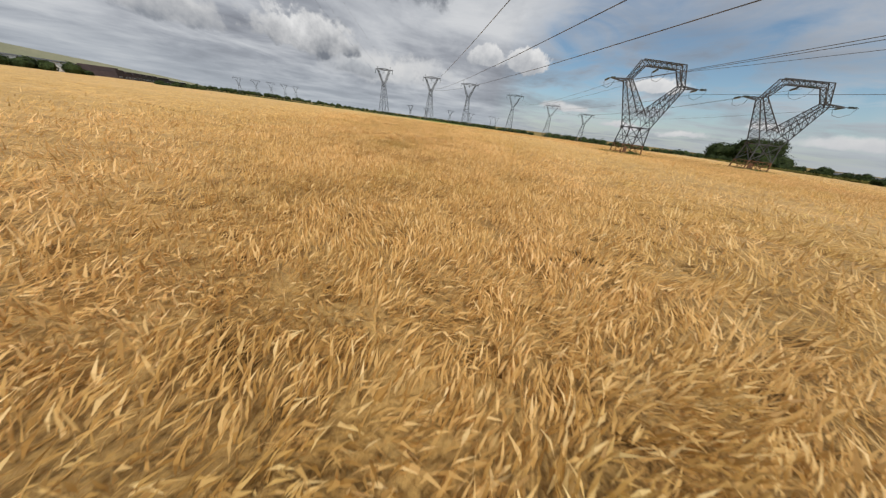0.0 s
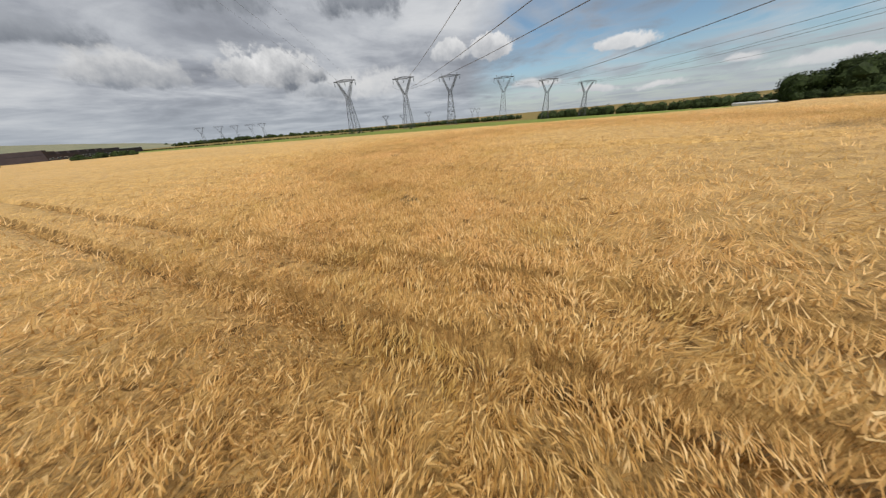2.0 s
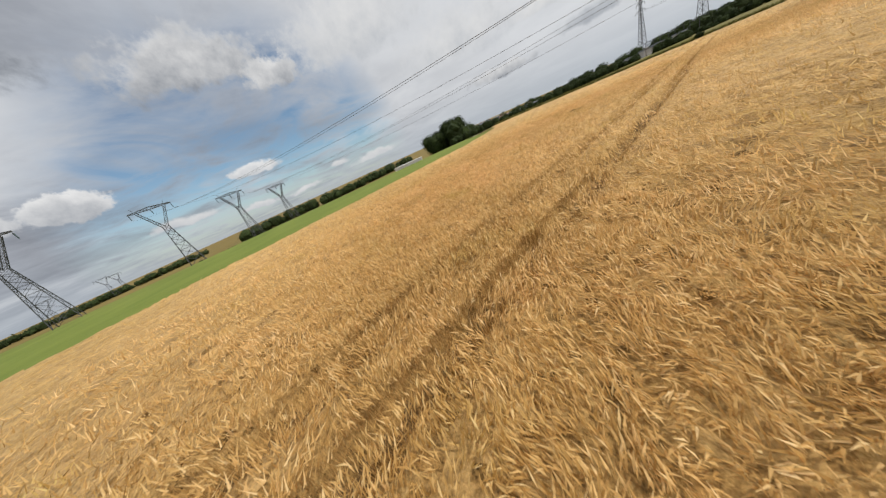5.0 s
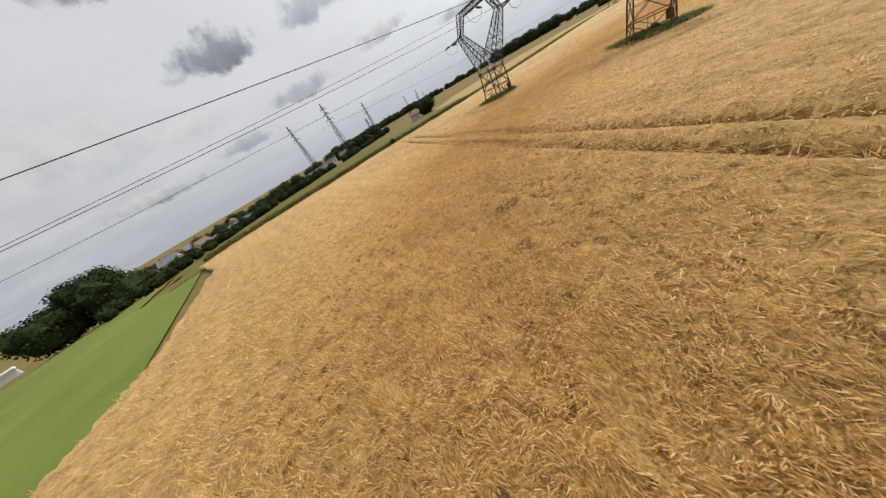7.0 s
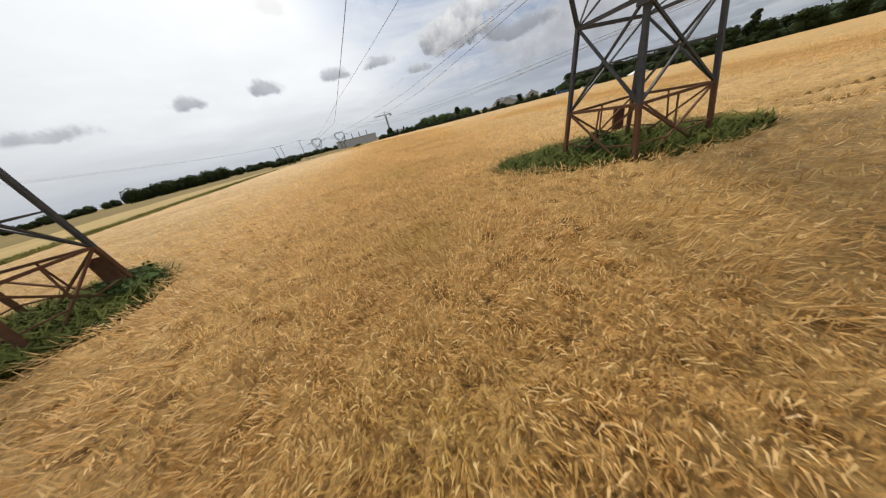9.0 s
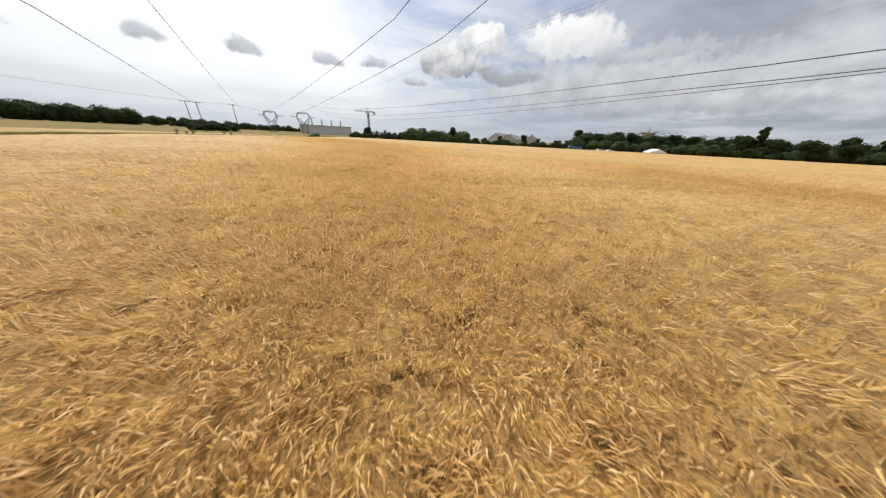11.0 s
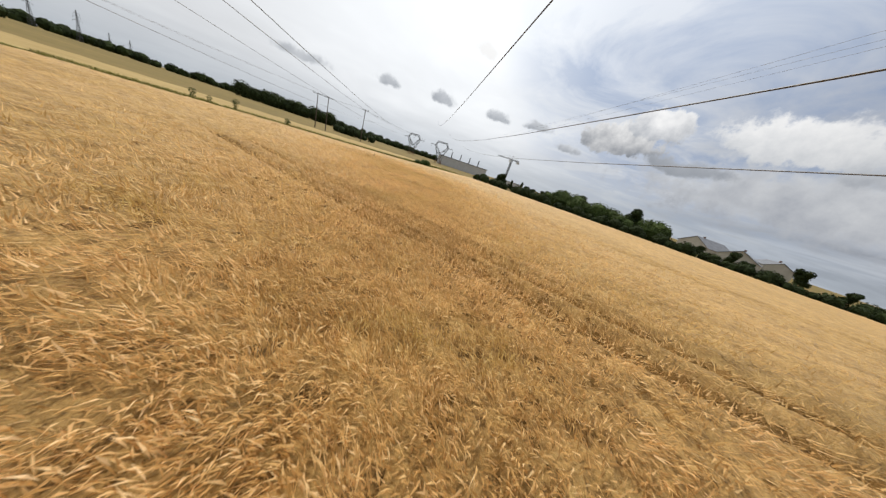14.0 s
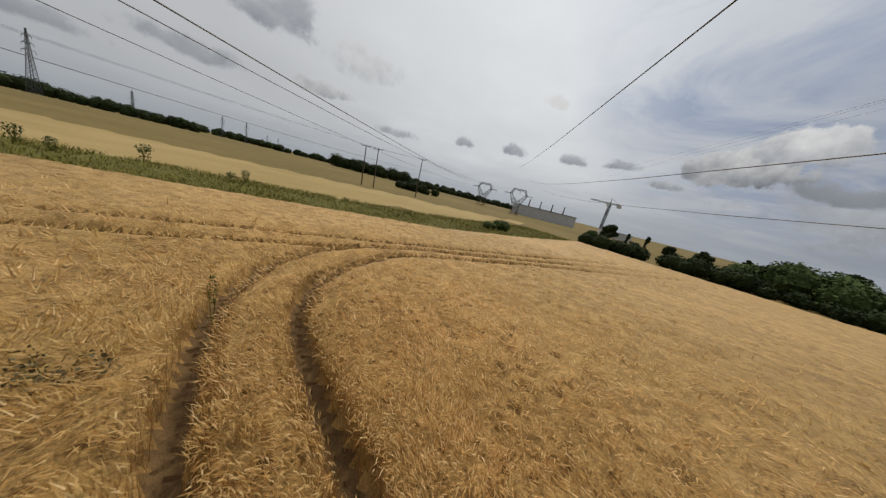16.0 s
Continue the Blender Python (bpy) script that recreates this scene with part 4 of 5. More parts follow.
# ---- growing things ----
def leaf_cloud(rng, blobs, count, size):
    """Small leaf quads strewn through ellipsoids; verts and faces."""
    vol = np.array([b[3] * b[4] * b[5] for b in blobs]) ** (2 / 3)
    pick = rng.choice(len(blobs), count, p=vol / vol.sum())
    b = np.array(blobs)[pick]
    d = rng.normal(size=(count, 3))
    d /= np.linalg.norm(d, axis=1)[:, None]
    r = rng.uniform(0.55, 1.08, (count, 1)) ** 0.6
    c = b[:, :3] + d * b[:, 3:6] * r
    n = d + rng.normal(0, 0.55, (count, 3)) + (0, 0, 0.3)
    n /= np.linalg.norm(n, axis=1)[:, None]
    u = np.cross(n, rng.normal(size=(count, 3)))
    u /= np.linalg.norm(u, axis=1)[:, None]
    w = np.cross(n, u)
    s = size * rng.uniform(0.6, 1.4, (count, 1))
    v = np.stack([c - u * s, c - w * s * 0.6, c + u * s, c + w * s * 0.6], 1).reshape(-1, 3)
    f = np.arange(count * 4).reshape(-1, 4)
    return v, f


def with_cores(rng, v, f, blobs, fill=0.8):
    """Adds the dense inner foliage as rough lumps inside the leaves."""
    g = np.linspace(-1, 1, 3)
    gu, gw = np.meshgrid(g, g, indexing="ij")
    gu, gw, one = gu.ravel(), gw.ravel(), np.ones(9)
    i = (np.arange(2)[:, None] * 3 + np.arange(2)).ravel()
    quads = np.stack([i, i + 3, i + 4, i + 1], 1)
    cube = np.concatenate([np.stack(s, 1) for s in ((gu, gw, one), (gw, gu, -one), (one, gu, gw), (-one, gw, gu), (gw, one, gu), (gu, -one, gw))])
    cube /= np.linalg.norm(cube, axis=1)[:, None]
    cf = np.concatenate([quads + 9 * k for k in range(6)])
    vs, fs, n = [v], [f], len(v)
    for b in blobs:
        r = 1 + 0.16 * np.sin(cube @ rng.normal(0, 3.0, 3) + rng.uniform(0, 6))[:, None]
        vs.append(np.array(b[:3]) + cube * np.array(b[3:6]) * fill * r)
        fs.append(cf + n)
        n += len(cube)
    return np.concatenate(vs), np.concatenate(fs)


def crown_blobs(rng, radius, height, lift, lumps):
    """Lumpy outline: a few ellipsoids round the middle."""
    out = []
    for k in range(lumps):
        a = rng.uniform(0, 2 * math.pi)
        q = rng.uniform(0.0, 0.72)
        z = lift + (height - lift) * rng.uniform(0.2, 0.85)
        taper = 1.0 - 0.45 * abs((z - lift) / max(height - lift, 0.1) - 0.4)
        s = radius * rng.uniform(0.32, 0.55)
        out.append((math.cos(a) * radius * q * taper, math.sin(a) * radius * q * taper, min(z, height - s * 0.8), s, s, s * 0.85))
    return out


def tree_meshes(seed, radius, height, lift, leaves, size, lumps=12, leaf=None):
    rng = np.random.default_rng(seed)
    bm = bmesh.new()
    r0 = height * 0.028 + 0.05
    top = height * 0.72
    tube(bm, [(0, 0, -0.2), (0, 0, 0.3), (0.1, 0.05, lift), (0.0, 0.2, top)], [r0 * 1.4, r0, r0 * 0.75, r0 * 0.2], 7)
    blobs = crown_blobs(rng, radius, height, lift, lumps)
    for b in blobs[:7]:
        z0 = max(lift * 0.7, min(b[2] * 0.55, top))
        tube(bm, [(0.05, 0.05, z0), (b[0] * 0.5, b[1] * 0.5, (z0 + b[2]) / 2 + 0.2), b[:3]], [r0 * 0.45, r0 * 0.3, r0 * 0.1], 5)
    trunk = bpy.data.meshes.new("trunk")
    bm.to_mesh(trunk)
    bm.free()
    trunk.materials.append(BARK)
    v, f = leaf_cloud(rng, blobs, leaves, size)
    v, f = with_cores(rng, v, f, blobs, 0.74)
    return trunk, tri_mesh("crown", v, f, leaf or LEAF)


def tree(meshes, place, turn, size, label, category="tree", group="", squash=1.0):
    ob = base("tree" if category == "tree" else "bush", place, turn, 1.0, label, category, group)
    ob.scale = (size, size, size * squash)
    for name, me in zip(("trunk", "crown"), meshes):
        p = new(name, me)
        p.parent = ob
    return ob


ROUND = [tree_meshes(11, 4.6, 10.0, 2.2, 2600, 0.40, 18), tree_meshes(12, 4.2, 9.0, 1.6, 2400, 0.40, 17), tree_meshes(13, 3.6, 10.5, 2.4, 2200, 0.38, 16)]
BUSHY = [tree_meshes(21, 2.6, 3.6, 0.3, 1500, 0.21, 13, LEAF2), tree_meshes(22, 3.0, 3.0, 0.2, 1500, 0.21, 14, LEAF2), tree_meshes(23, 2.2, 4.4, 0.5, 1400, 0.21, 12, LEAF)]
POINTED = tree_meshes(31, 1.9, 12.0, 1.2, 2600, 0.26, 16)


def dome_tree(place, turn, width, height, label, seed):
    """A broad old tree with crown to the ground."""
    me = tree_meshes(seed, width / 2, height, 0.8, 11000, 0.36, 34)
    return tree(me, place, turn, 1.0, label)


def far_wood(name, spine, height, depth, leaves, size, label, seed, leaf=None):
    """A distant wood or hedge: one uneven mass of leaf clumps along a line."""
    rng = np.random.default_rng(seed)
    pts = [Vector(p) for p in spine]
    blobs = []
    for a, b in zip(pts, pts[1:]):
        n = max(2, int((b - a).length / max(height * 0.27, 1.4)))
        for k in range(n):
            p = a.lerp(b, (k + rng.uniform(-0.3, 0.3)) / n)
            h = height * rng.uniform(0.5, 1.12)
            blobs.append((p.x + rng.uniform(-depth, depth) / 2, p.y + rng.uniform(-depth, depth) / 2, p.z + h * 0.45, h * 0.6, h * 0.6, h * 0.55))
    v, f = leaf_cloud(rng, blobs, leaves, size)
    v, f = with_cores(rng, v, f, blobs, 0.86)
    v[:, 2] = np.maximum(v[:, 2], min(p.z for p in pts))
    ob = new(name, tri_mesh(name, v, f, leaf or LEAF))
    return tagged(ob, label, "hedge" if "hedge" in name else "wood", kind="stuff")


# ---- trees and hedges ----
RNG = random.Random(4)


def row_of_trees(spots, kinds, label, group, category="tree"):
    for x, y, s in spots:
        q = RNG.uniform(0.85, 1.15)
        tree(RNG.choice(kinds), (x, y, lz(x, y)), RNG.uniform(0, 6.28), s * (0.58 if group == "hedgerow trees" and -105 < x < -43 else 1.0), label, category, group, q)


dome_tree((153, 140, lz(153, 140)), 0.3, 24.0, 15.0, "broad dark green tree standing alone by the meadow", 41)
dome_tree((149, 152, lz(149, 152)), 1.3, 20.0, 12.0, "dark green tree beside a taller one", 42)
# along the western edge: a hedge with trees behind it
HEDGE = [(24, -158), (-10, -142), (-40, -124), (-70, -105), (-90, -94)]
far_wood("hedge", [(*p, 0) for p in HEDGE], 3.8, 4.5, 34000, 0.25, "dense dark green hedge along the barley's edge", 51)
far_wood("hedge_west", [(-92, -92, 0), (-128, -71, 0), (-180, -42, 0), (-260, 0, 0), (-380, 70, 0), (-520, 150, 0)], 6.4, 6.0, 40000, 0.32, "dark green hedge along the barley's edge", 52)
far_wood("wood_west_low", [(-10, -156, 0), (-24, -146, 0), (-42, -134, 0)], 7.4, 6.0, 16000, 0.34, "leafy green scrub behind the hedge", 54, LEAF2)
far_wood("wood_west", [(-112, -105, 0), (-150, -84, 0), (-220, -44, 0), (-330, 14, 0)], 11.0, 10.0, 26000, 0.45, "leafy row of trees behind the hedge", 53)
row_of_trees([(-14, -158, 0.62), (-22, -152, 0.85), (-30, -147, 0.72), (-38, -141, 0.9), (-47, -136, 0.66), (-56, -130, 0.8), (-66, -124, 0.7), (-112, -93, 0.85), (-120, -88, 0.95), (-128, -84, 1.0),
              (-140, -76, 1.05), (-150, -66, 1.1), (-158, -58, 1.15), (-168, -52, 1.0), (-178, -44, 1.2), (-190, -34, 1.3), (-205, -26, 1.2), (-222, -16, 1.35), (-240, -6, 1.3), (-262, 6, 1.3), (-290, 20, 1.4), (-84, -108, 0.75), (-96, -101, 0.8)],
             ROUND, "leafy green tree behind the hedge", "hedgerow trees")
row_of_trees([(x, y, RNG.uniform(0.75, 1.15)) for x, y in [(-70 - 9.5 * k + RNG.uniform(-3, 3), -128 + 5.6 * k + RNG.uniform(-3, 3)) for k in range(24)]], ROUND, "leafy green tree behind the hedge", "hedgerow trees")
tree(POINTED, (-180, -49, 0), 0.4, 1.5, "tall feathery tree standing above the hedge", "tree")
row_of_trees([(20.4, -168, 1.15), (14, -166, 0.9)], BUSHY, "round dark green bush at the field's corner", "corner bushes", "bush")
row_of_trees([(41.5, -125.5, 0.62), (43.5, -123, 0.5), (86, 55, 0.5)], BUSHY, "low green bush on the grass strip", "strip bushes", "bush")
row_of_trees([(52.2, 47.6, 0.36), (51.4, 48.6, 0.3), (31.6, 49.4, 0.3), (32.8, 50.6, 0.35)], BUSHY, "small green bush between a pylon's legs", "pylon bushes", "bush")
row_of_trees([(-60.5, 207, 0.5), (-56, 208, 0.4), (-24, 217, 0.45), (-20, 219, 0.3), (44, 242, 0.3)], BUSHY, "dark green bush at the foot of a tall pylon", "pylon bushes", "bush")
tree(ROUND[1], (6.6, -215, 0), 0.2, 0.9, "dark conical tree near the crane", "tree")
row_of_trees([(0, -212, 0.6), (-6, -208, 0.6), (-13, -203, 0.55), (-20, -197, 0.6), (-28, -190, 0.65), (-36, -184, 0.6), (-45, -178, 0.6), (12, -190, 0.4), (4, -186, 0.42), (-4, -181, 0.45), (-12, -176, 0.5)],
             ROUND + [POINTED], "green tree in a line towards the works", "works trees")
dome_tree((131.7, 1.0, 0), 0.4, 12.0, 6.4, "round dark green bush beside a small hut", 43)
# woods on the horizon
far_wood("wood_south", [(300, -330, 0), (262, -352, 0), (215, -370, 0)], 15.0, 18.0, 9000, 0.9, "dark wood on the southern skyline", 61)
far_wood("wood_south_far", [(640, -180, 0), (600, -330, 0), (480, -480, 0), (330, -600, 0), (200, -680, 0)], 13.0, 25.0, 15000, 1.1, "long dark line of far trees", 62)
far_wood("wood_east", [(450, -60, 0), (452, -125, 0), (448, -160, 0), (436, -208, 0), (424, -235, 0)], 11.0, 10.0, 9000, 0.8, "dark line of trees beyond the pale field", 63)
far_wood("wood_south_low", [(205, -395, 0), (160, -420, 0), (120, -440, 0), (70, -450, 0)], 8.0, 10.0, 7000, 0.7, "low dark hedge before the works", 64)
far_wood("hedge_block", [(116, -196, 0), (98, -204, 0)], 5.0, 6.0, 3000, 0.45, "block of dark green hedge", 65)
far_wood("wood_north", [(112, 335, -6), (140, 330, -6), (172, 285, -6), (205, 275, -6), (240, 262, -6), (268, 240, -6)], 9.0, 10.0, 9000, 0.6, "dark green row of trees beyond the pylons", 66)
far_wood("hedge_meadow", [(-600, 480, 0), (-330, 336, 0), (-180, 280, 0), (-60, 238, -0.5), (40, 275, -4), (110, 300, -5), (150, 306, -6)], 1.2, 3.0, 20000, 0.3, "low dark hedge behind the row of pylons", 71)
far_wood("wood_north_far", [(-700, 700, 0), (-420, 640, 0), (-200, 700, -6), (0, 640, -6), (130, 500, -6)], 8.0, 20.0, 12000, 0.9, "low dark hedge line on the horizon", 67)
far_wood("wood_east_near", [(250, 185, -6), (282, 160, -6), (300, 120, -6), (302, 88, -5), (298, 50, -4), (290, 20, -3), (272, -20, -2), (262, -45, 0)], 9.5, 12.0, 30000, 0.55, "trees and hedges among houses", 68)
far_wood("wood_west_far", [(-236, 132, 0), (-232, 146, 0), (-228, 158, 0), (-232, 170, 0)], 6.0, 8.0, 2600, 0.5, "small trees before pale sheds", 69)
far_wood("hedge_north", [(-184, 166, 0), (-176, 174, 0), (-168, 178, 0)], 3.6, 4.0, 2000, 0.35, "dark green bush beside the dark building", 70)


def hill():
    """A long low rise on the skyline."""
    v, f = [], []
    for k in range(25):
        t = k / 24
        x, y = -1000 + 330 * t, 150 + 560 * t
        h = 50 * (1 - t) ** 0.8 + 6
        v += [(x + 60, y, -1), (x, y, h + 2 * noise.noise((k * 0.4, 0, 0))), (x - 160, y, h * 0.9), (x - 400, y, -1)]
    for k in range(24):
        for j in range(3):
            a = k * 4 + j
            f.append((a, a + 4, a + 5, a + 1))
    tagged(new("hill", mesh_of("hill", v, f, HAZY)), "long low grassy rise on the skyline", "hill", kind="structure")


far_wood("hedge_east", [(118, 132, -0.8), (133, 112, -0.6), (150, 84, -0.6), (152, 66, -0.4), (158, 44, -0.3), (168, 18, -0.2), (176, 2, 0)], 3.6, 6.0, 30000, 0.3, "uneven dark green hedge beyond the rough grass", 77)

hill()


def weeds():
    rng = np.random.default_rng(17)
    k = 0
    for x, y, s in ((75, -90.5, 1.5), (76, -83.5, 1.3), (74.4, -84.9, 1.0), (66.3, -94.2, 1.0), (69, -97, 1.1), (41.3, -81.8, 1.0)):
        top = base("weed", (x, y, 0.05), rng.uniform(0, 6), s, "tall ragged green weed on the strip" if k < 5 else "tall ragged weed in the barley", "weed", "weeds")
        bm = bmesh.new()
        for j in range(7 if k < 5 else 2):
            a, r = rng.uniform(0, 6.28), rng.uniform(0.1, 0.5 if k < 5 else 0.12)
            tube(bm, [(0, 0, 0), (math.cos(a) * r * 0.5, math.sin(a) * r * 0.5, 0.7), (math.cos(a) * r, math.sin(a) * r, rng.uniform(1.1, 1.5))], [0.02, 0.015, 0.006], 4)
        part("stalk", bm, BLADE, top)
        thin = k == 5
        blobs = [(0, 0, 1.2, 0.08, 0.08, 0.6)] if thin else [(0, 0, 0.8, 0.35, 0.35, 0.6), (0, 0, 1.15, 0.45, 0.45, 0.35)]
        v, f = leaf_cloud(rng, blobs, 60 if thin else 240, 0.035 if thin else 0.06)
        leaves = new("leaves", tri_mesh("leaves", v, f, LEAF2))
        leaves.parent = top
        k += 1


weeds()


def low_weeds():
    """Dull green weeds that come up between the ears."""
    rng = np.random.default_rng(23)
    for x, y, s in ((-5.9, 82.2, 1.3), (-7.8, 46.8, 0.9), (-10.9, 63.2, 1.0), (29.5, 85.1, 1.2), (29.3, -5.2, 0.7), (40.8, -79.3, 1.2)):
        top = base("low_weed", (x, y, 0.0), rng.uniform(0, 6), 1.0, "low dull green weed among the barley ears", "weed", "low weeds")
        bm = bmesh.new()
        for j in range(6):
            a, r = rng.uniform(0, 6.28), rng.uniform(0.1, 0.4) * s
            tube(bm, [(0, 0, 0), (math.cos(a) * r * 0.5, math.sin(a) * r * 0.5, 0.5), (math.cos(a) * r, math.sin(a) * r, rng.uniform(0.75, 0.95))], [0.012, 0.01, 0.004], 4)
        part("stalk", bm, BLADE, top)
        v, f = leaf_cloud(rng, [(rng.uniform(-0.4, 0.4) * s, rng.uniform(-0.4, 0.4) * s, 0.68, 0.3 * s, 0.3 * s, 0.22) for j in range(4)], 260, 0.045)
        leaves = new("leaves", tri_mesh("leaves", v, f, WEED))
        leaves.parent = top


low_weeds()


# ---- poles and wires ----
def wire(a, b, sag, radius, start=None, name="power_line", label="thin dark overhead power wire", group="overhead wires"):
    a, b = Vector(a), Vector(b)
    pts = []
    for k in range(25):
        t = k / 24
        p = a.lerp(b, t)
        p.z -= 4 * sag * t * (1 - t)
        if start:                                # swings in from the fitting it hangs on
            p += (Vector(start) - a) * max(0.0, 1 - 6 * t)
        pts.append(p)
    bm = bmesh.new()
    tube(bm, pts, radius, 4)
    me = bpy.data.meshes.new(name)
    bm.to_mesh(me)
    bm.free()
    me.materials.append(WIRE)
    return tagged(new(name, me), label, "wire", group)


def across(place, turn, x, z, size=1.0):
    c, s = math.cos(turn), math.sin(turn)
    return (place[0] + c * x * size, place[1] + s * x * size, place[2] + z * size)


def beam_at(k, x):
    p = P_ROW[k]
    return across((*p, lz(*p)), radians(-14), x, 24.2 if abs(x) < 7 else 26, P_SIZE)


def lines():
    a, at = A_PLACE, radians(90 - 88)
    b, bt = B_PLACE, radians(90 - 97)
    for x, z, px in ((-7.3, 11.0, -6.4), (0, 12.9, 0), (7.3, 11.0, 6.4)):
        wire(across(a, at, x, z), beam_at(3, px), 4.0, 0.024)
        wire(across(b, bt, x, z, 1.03), beam_at(4, px), 4.0, 0.024)
    # southwards from the rusty-legged pylon to the works
    for x, z, (x0, z0), (x1, z1), sag in ((7.3, 11.0, (32.7, 9.9), (107.8, 16.4), 5.9), (0, 12.9, (32.5, 14.2), (94.2, 12.9), 4.4),
                                          (-7.3, 11.0, (16.2, 12.8), (93.9, 19.3), 6.8), (-7.3, 11.0, (14.4, 12.5), (83.3, 17.1), 6.6)):
        wire((x0, 48, z0), (x1, -250, z1), sag, 0.024, across(a, at, x, z))
    # the two long lines overhead
    for x, z, ex, ez, sag in ((-30.0, 26.6, 42, 18.7, 15.0), (-31.6, 24.0, 53, 23, 16.0), (-33.0, 24.6, 64, 29, 19.0)):
        wire((x, 222, z), (ex, -241, ez), sag, 0.026)
    for k, (ex, ez) in enumerate(((11, 43.5), (2.3, 44.2), (11, 40))):
        wire(beam_at(0, (-6.4, 0, 6.4)[k]), (ex, -300, ez), 0.5, 0.02)


def pole(place, height, lean, label, arms):
    top = base("utility_pole", place, 0.0, 1.0, label, "utility pole", "line poles")
    bm = bmesh.new()
    tube(bm, [(0, 0, -0.3), (lean[0] * 0.5, lean[1] * 0.5, height / 2), (lean[0], lean[1], height)], [0.20, 0.17, 0.13], 8)
    part("shaft", bm, WOOD, top)
    bm = bmesh.new()
    bar(bm, (lean[0] - arms, lean[1] - arms * 0.35, height - 0.15), (lean[0] + arms, lean[1] + arms * 0.35, height - 0.15), 0.16)
    part("cross_arm", bm, STEEL, top)
    for k in (-1, 0, 1):
        bm = bmesh.new()
        x, y = lean[0] + arms * 0.9 * k, lean[1] + arms * 0.315 * k
        tube(bm, [(x, y, height - 0.1), (x, y, height + 0.1), (x, y, height + 0.35)], [0.05, 0.10, 0.05], 6)
        part("insulator", bm, GLASS, top)
    return top


M1, M2 = (94.6, -145, 0), (80.8, -158.5, 0)
pole(M1, 12.8, (0.2, 0.2), "dark wooden pole of an H-shaped pair in the pale field", 1.6)
pole((M1[0] - 3.0, M1[1] - 2.6, 0), 12.8, (0.2, 0.2), "dark wooden pole of an H-shaped pair in the pale field", 1.6)
pole(M2, 13.6, (0.1, 0.1), "single dark wooden pole in the pale field", 1.3)
for o in (-1.4, 0, 1.4):
    p = (M1[0] - 1.5 + o, M1[1] - 1.3, 12.9)
    wire((114 + o * 1.5, 60, 13.5), p, 2.2, 0.013, label="thin dark wire between wooden poles")
    wire(p, (M2[0] + o, M2[1], 13.6), 0.2, 0.013, label="thin dark wire between wooden poles")
    wire((M2[0] + o, M2[1], 13.6), (62 + o, -205, 12), 0.4, 0.013, label="thin dark wire between wooden poles")
lines()


# ---- buildings ----
def windows_on(wall, places, y, w, h, material=None):
    for x, z in places:
        bm = bmesh.new()
        box(bm, (x - w / 2, y - 0.06, z), (x + w / 2, y + 0.04, z + h))
        win = part("window", bm, WHITE, wall, "pale framed window")
        bm = bmesh.new()
        box(bm, (x - w / 2 + 0.1, y - 0.09, z + 0.1), (x + w / 2 - 0.1, y + 0.02, z + h - 0.1))
        part("pane", bm, material or PANE, win)


def house(place, turn, size, wall, roof, label, wins=3, pitch=0.55):
    """A gabled house: walls, overhanging roof, chimney and windows."""
    w, d, h = size
    top = base("house", (place[0], place[1], lz(*place[:2]) if len(place) < 3 else place[2]), turn, 1.0, label, "house", "houses by the fields")
    ridge = h + d / 2 * pitch
    bm = bmesh.new()
    a = [(-d / 2, 0), (d / 2, 0), (d / 2, h), (0, ridge), (-d / 2, h)]
    lo = [bm.verts.new((-w / 2, y, z)) for y, z in a]
    hi = [bm.verts.new((w / 2, y, z)) for y, z in a]
    bm.faces.new(lo[::-1])
    bm.faces.new(hi)
    for k in range(5):
        bm.faces.new((lo[k], lo[(k + 1) % 5], hi[(k + 1) % 5], hi[k]))
    body = part("wall", bm, wall, top)
    for sgn in (-1, 1):
        bm = bmesh.new()
        e = d / 2 + 0.4
        z0 = h - 0.4 * pitch
        pts = [(-w / 2 - 0.4, sgn * e, z0), (w / 2 + 0.4, sgn * e, z0), (w / 2 + 0.4, 0, ridge + 0.06), (-w / 2 - 0.4, 0, ridge + 0.06)]
        f = bm.faces.new([bm.verts.new(p) for p in pts])
        r = bmesh.ops.extrude_face_region(bm, geom=[f])
        for v in r["geom"]:
            if isinstance(v, bmesh.types.BMVert):
                v.co.z += 0.18
        part("roof", bm, roof, top)
    bm = bmesh.new()
    box(bm, (w * 0.25, -0.35, ridge - 0.6), (w * 0.25 + 0.7, 0.35, ridge + 1.0))
    part("chimney", bm, TILE, top)
    xs = [(-w / 2 + w * (k + 0.5) / wins) for k in range(wins)]
    windows_on(body, [(x, 1.0) for x in xs], -d / 2, 1.2, 1.3)
    return top


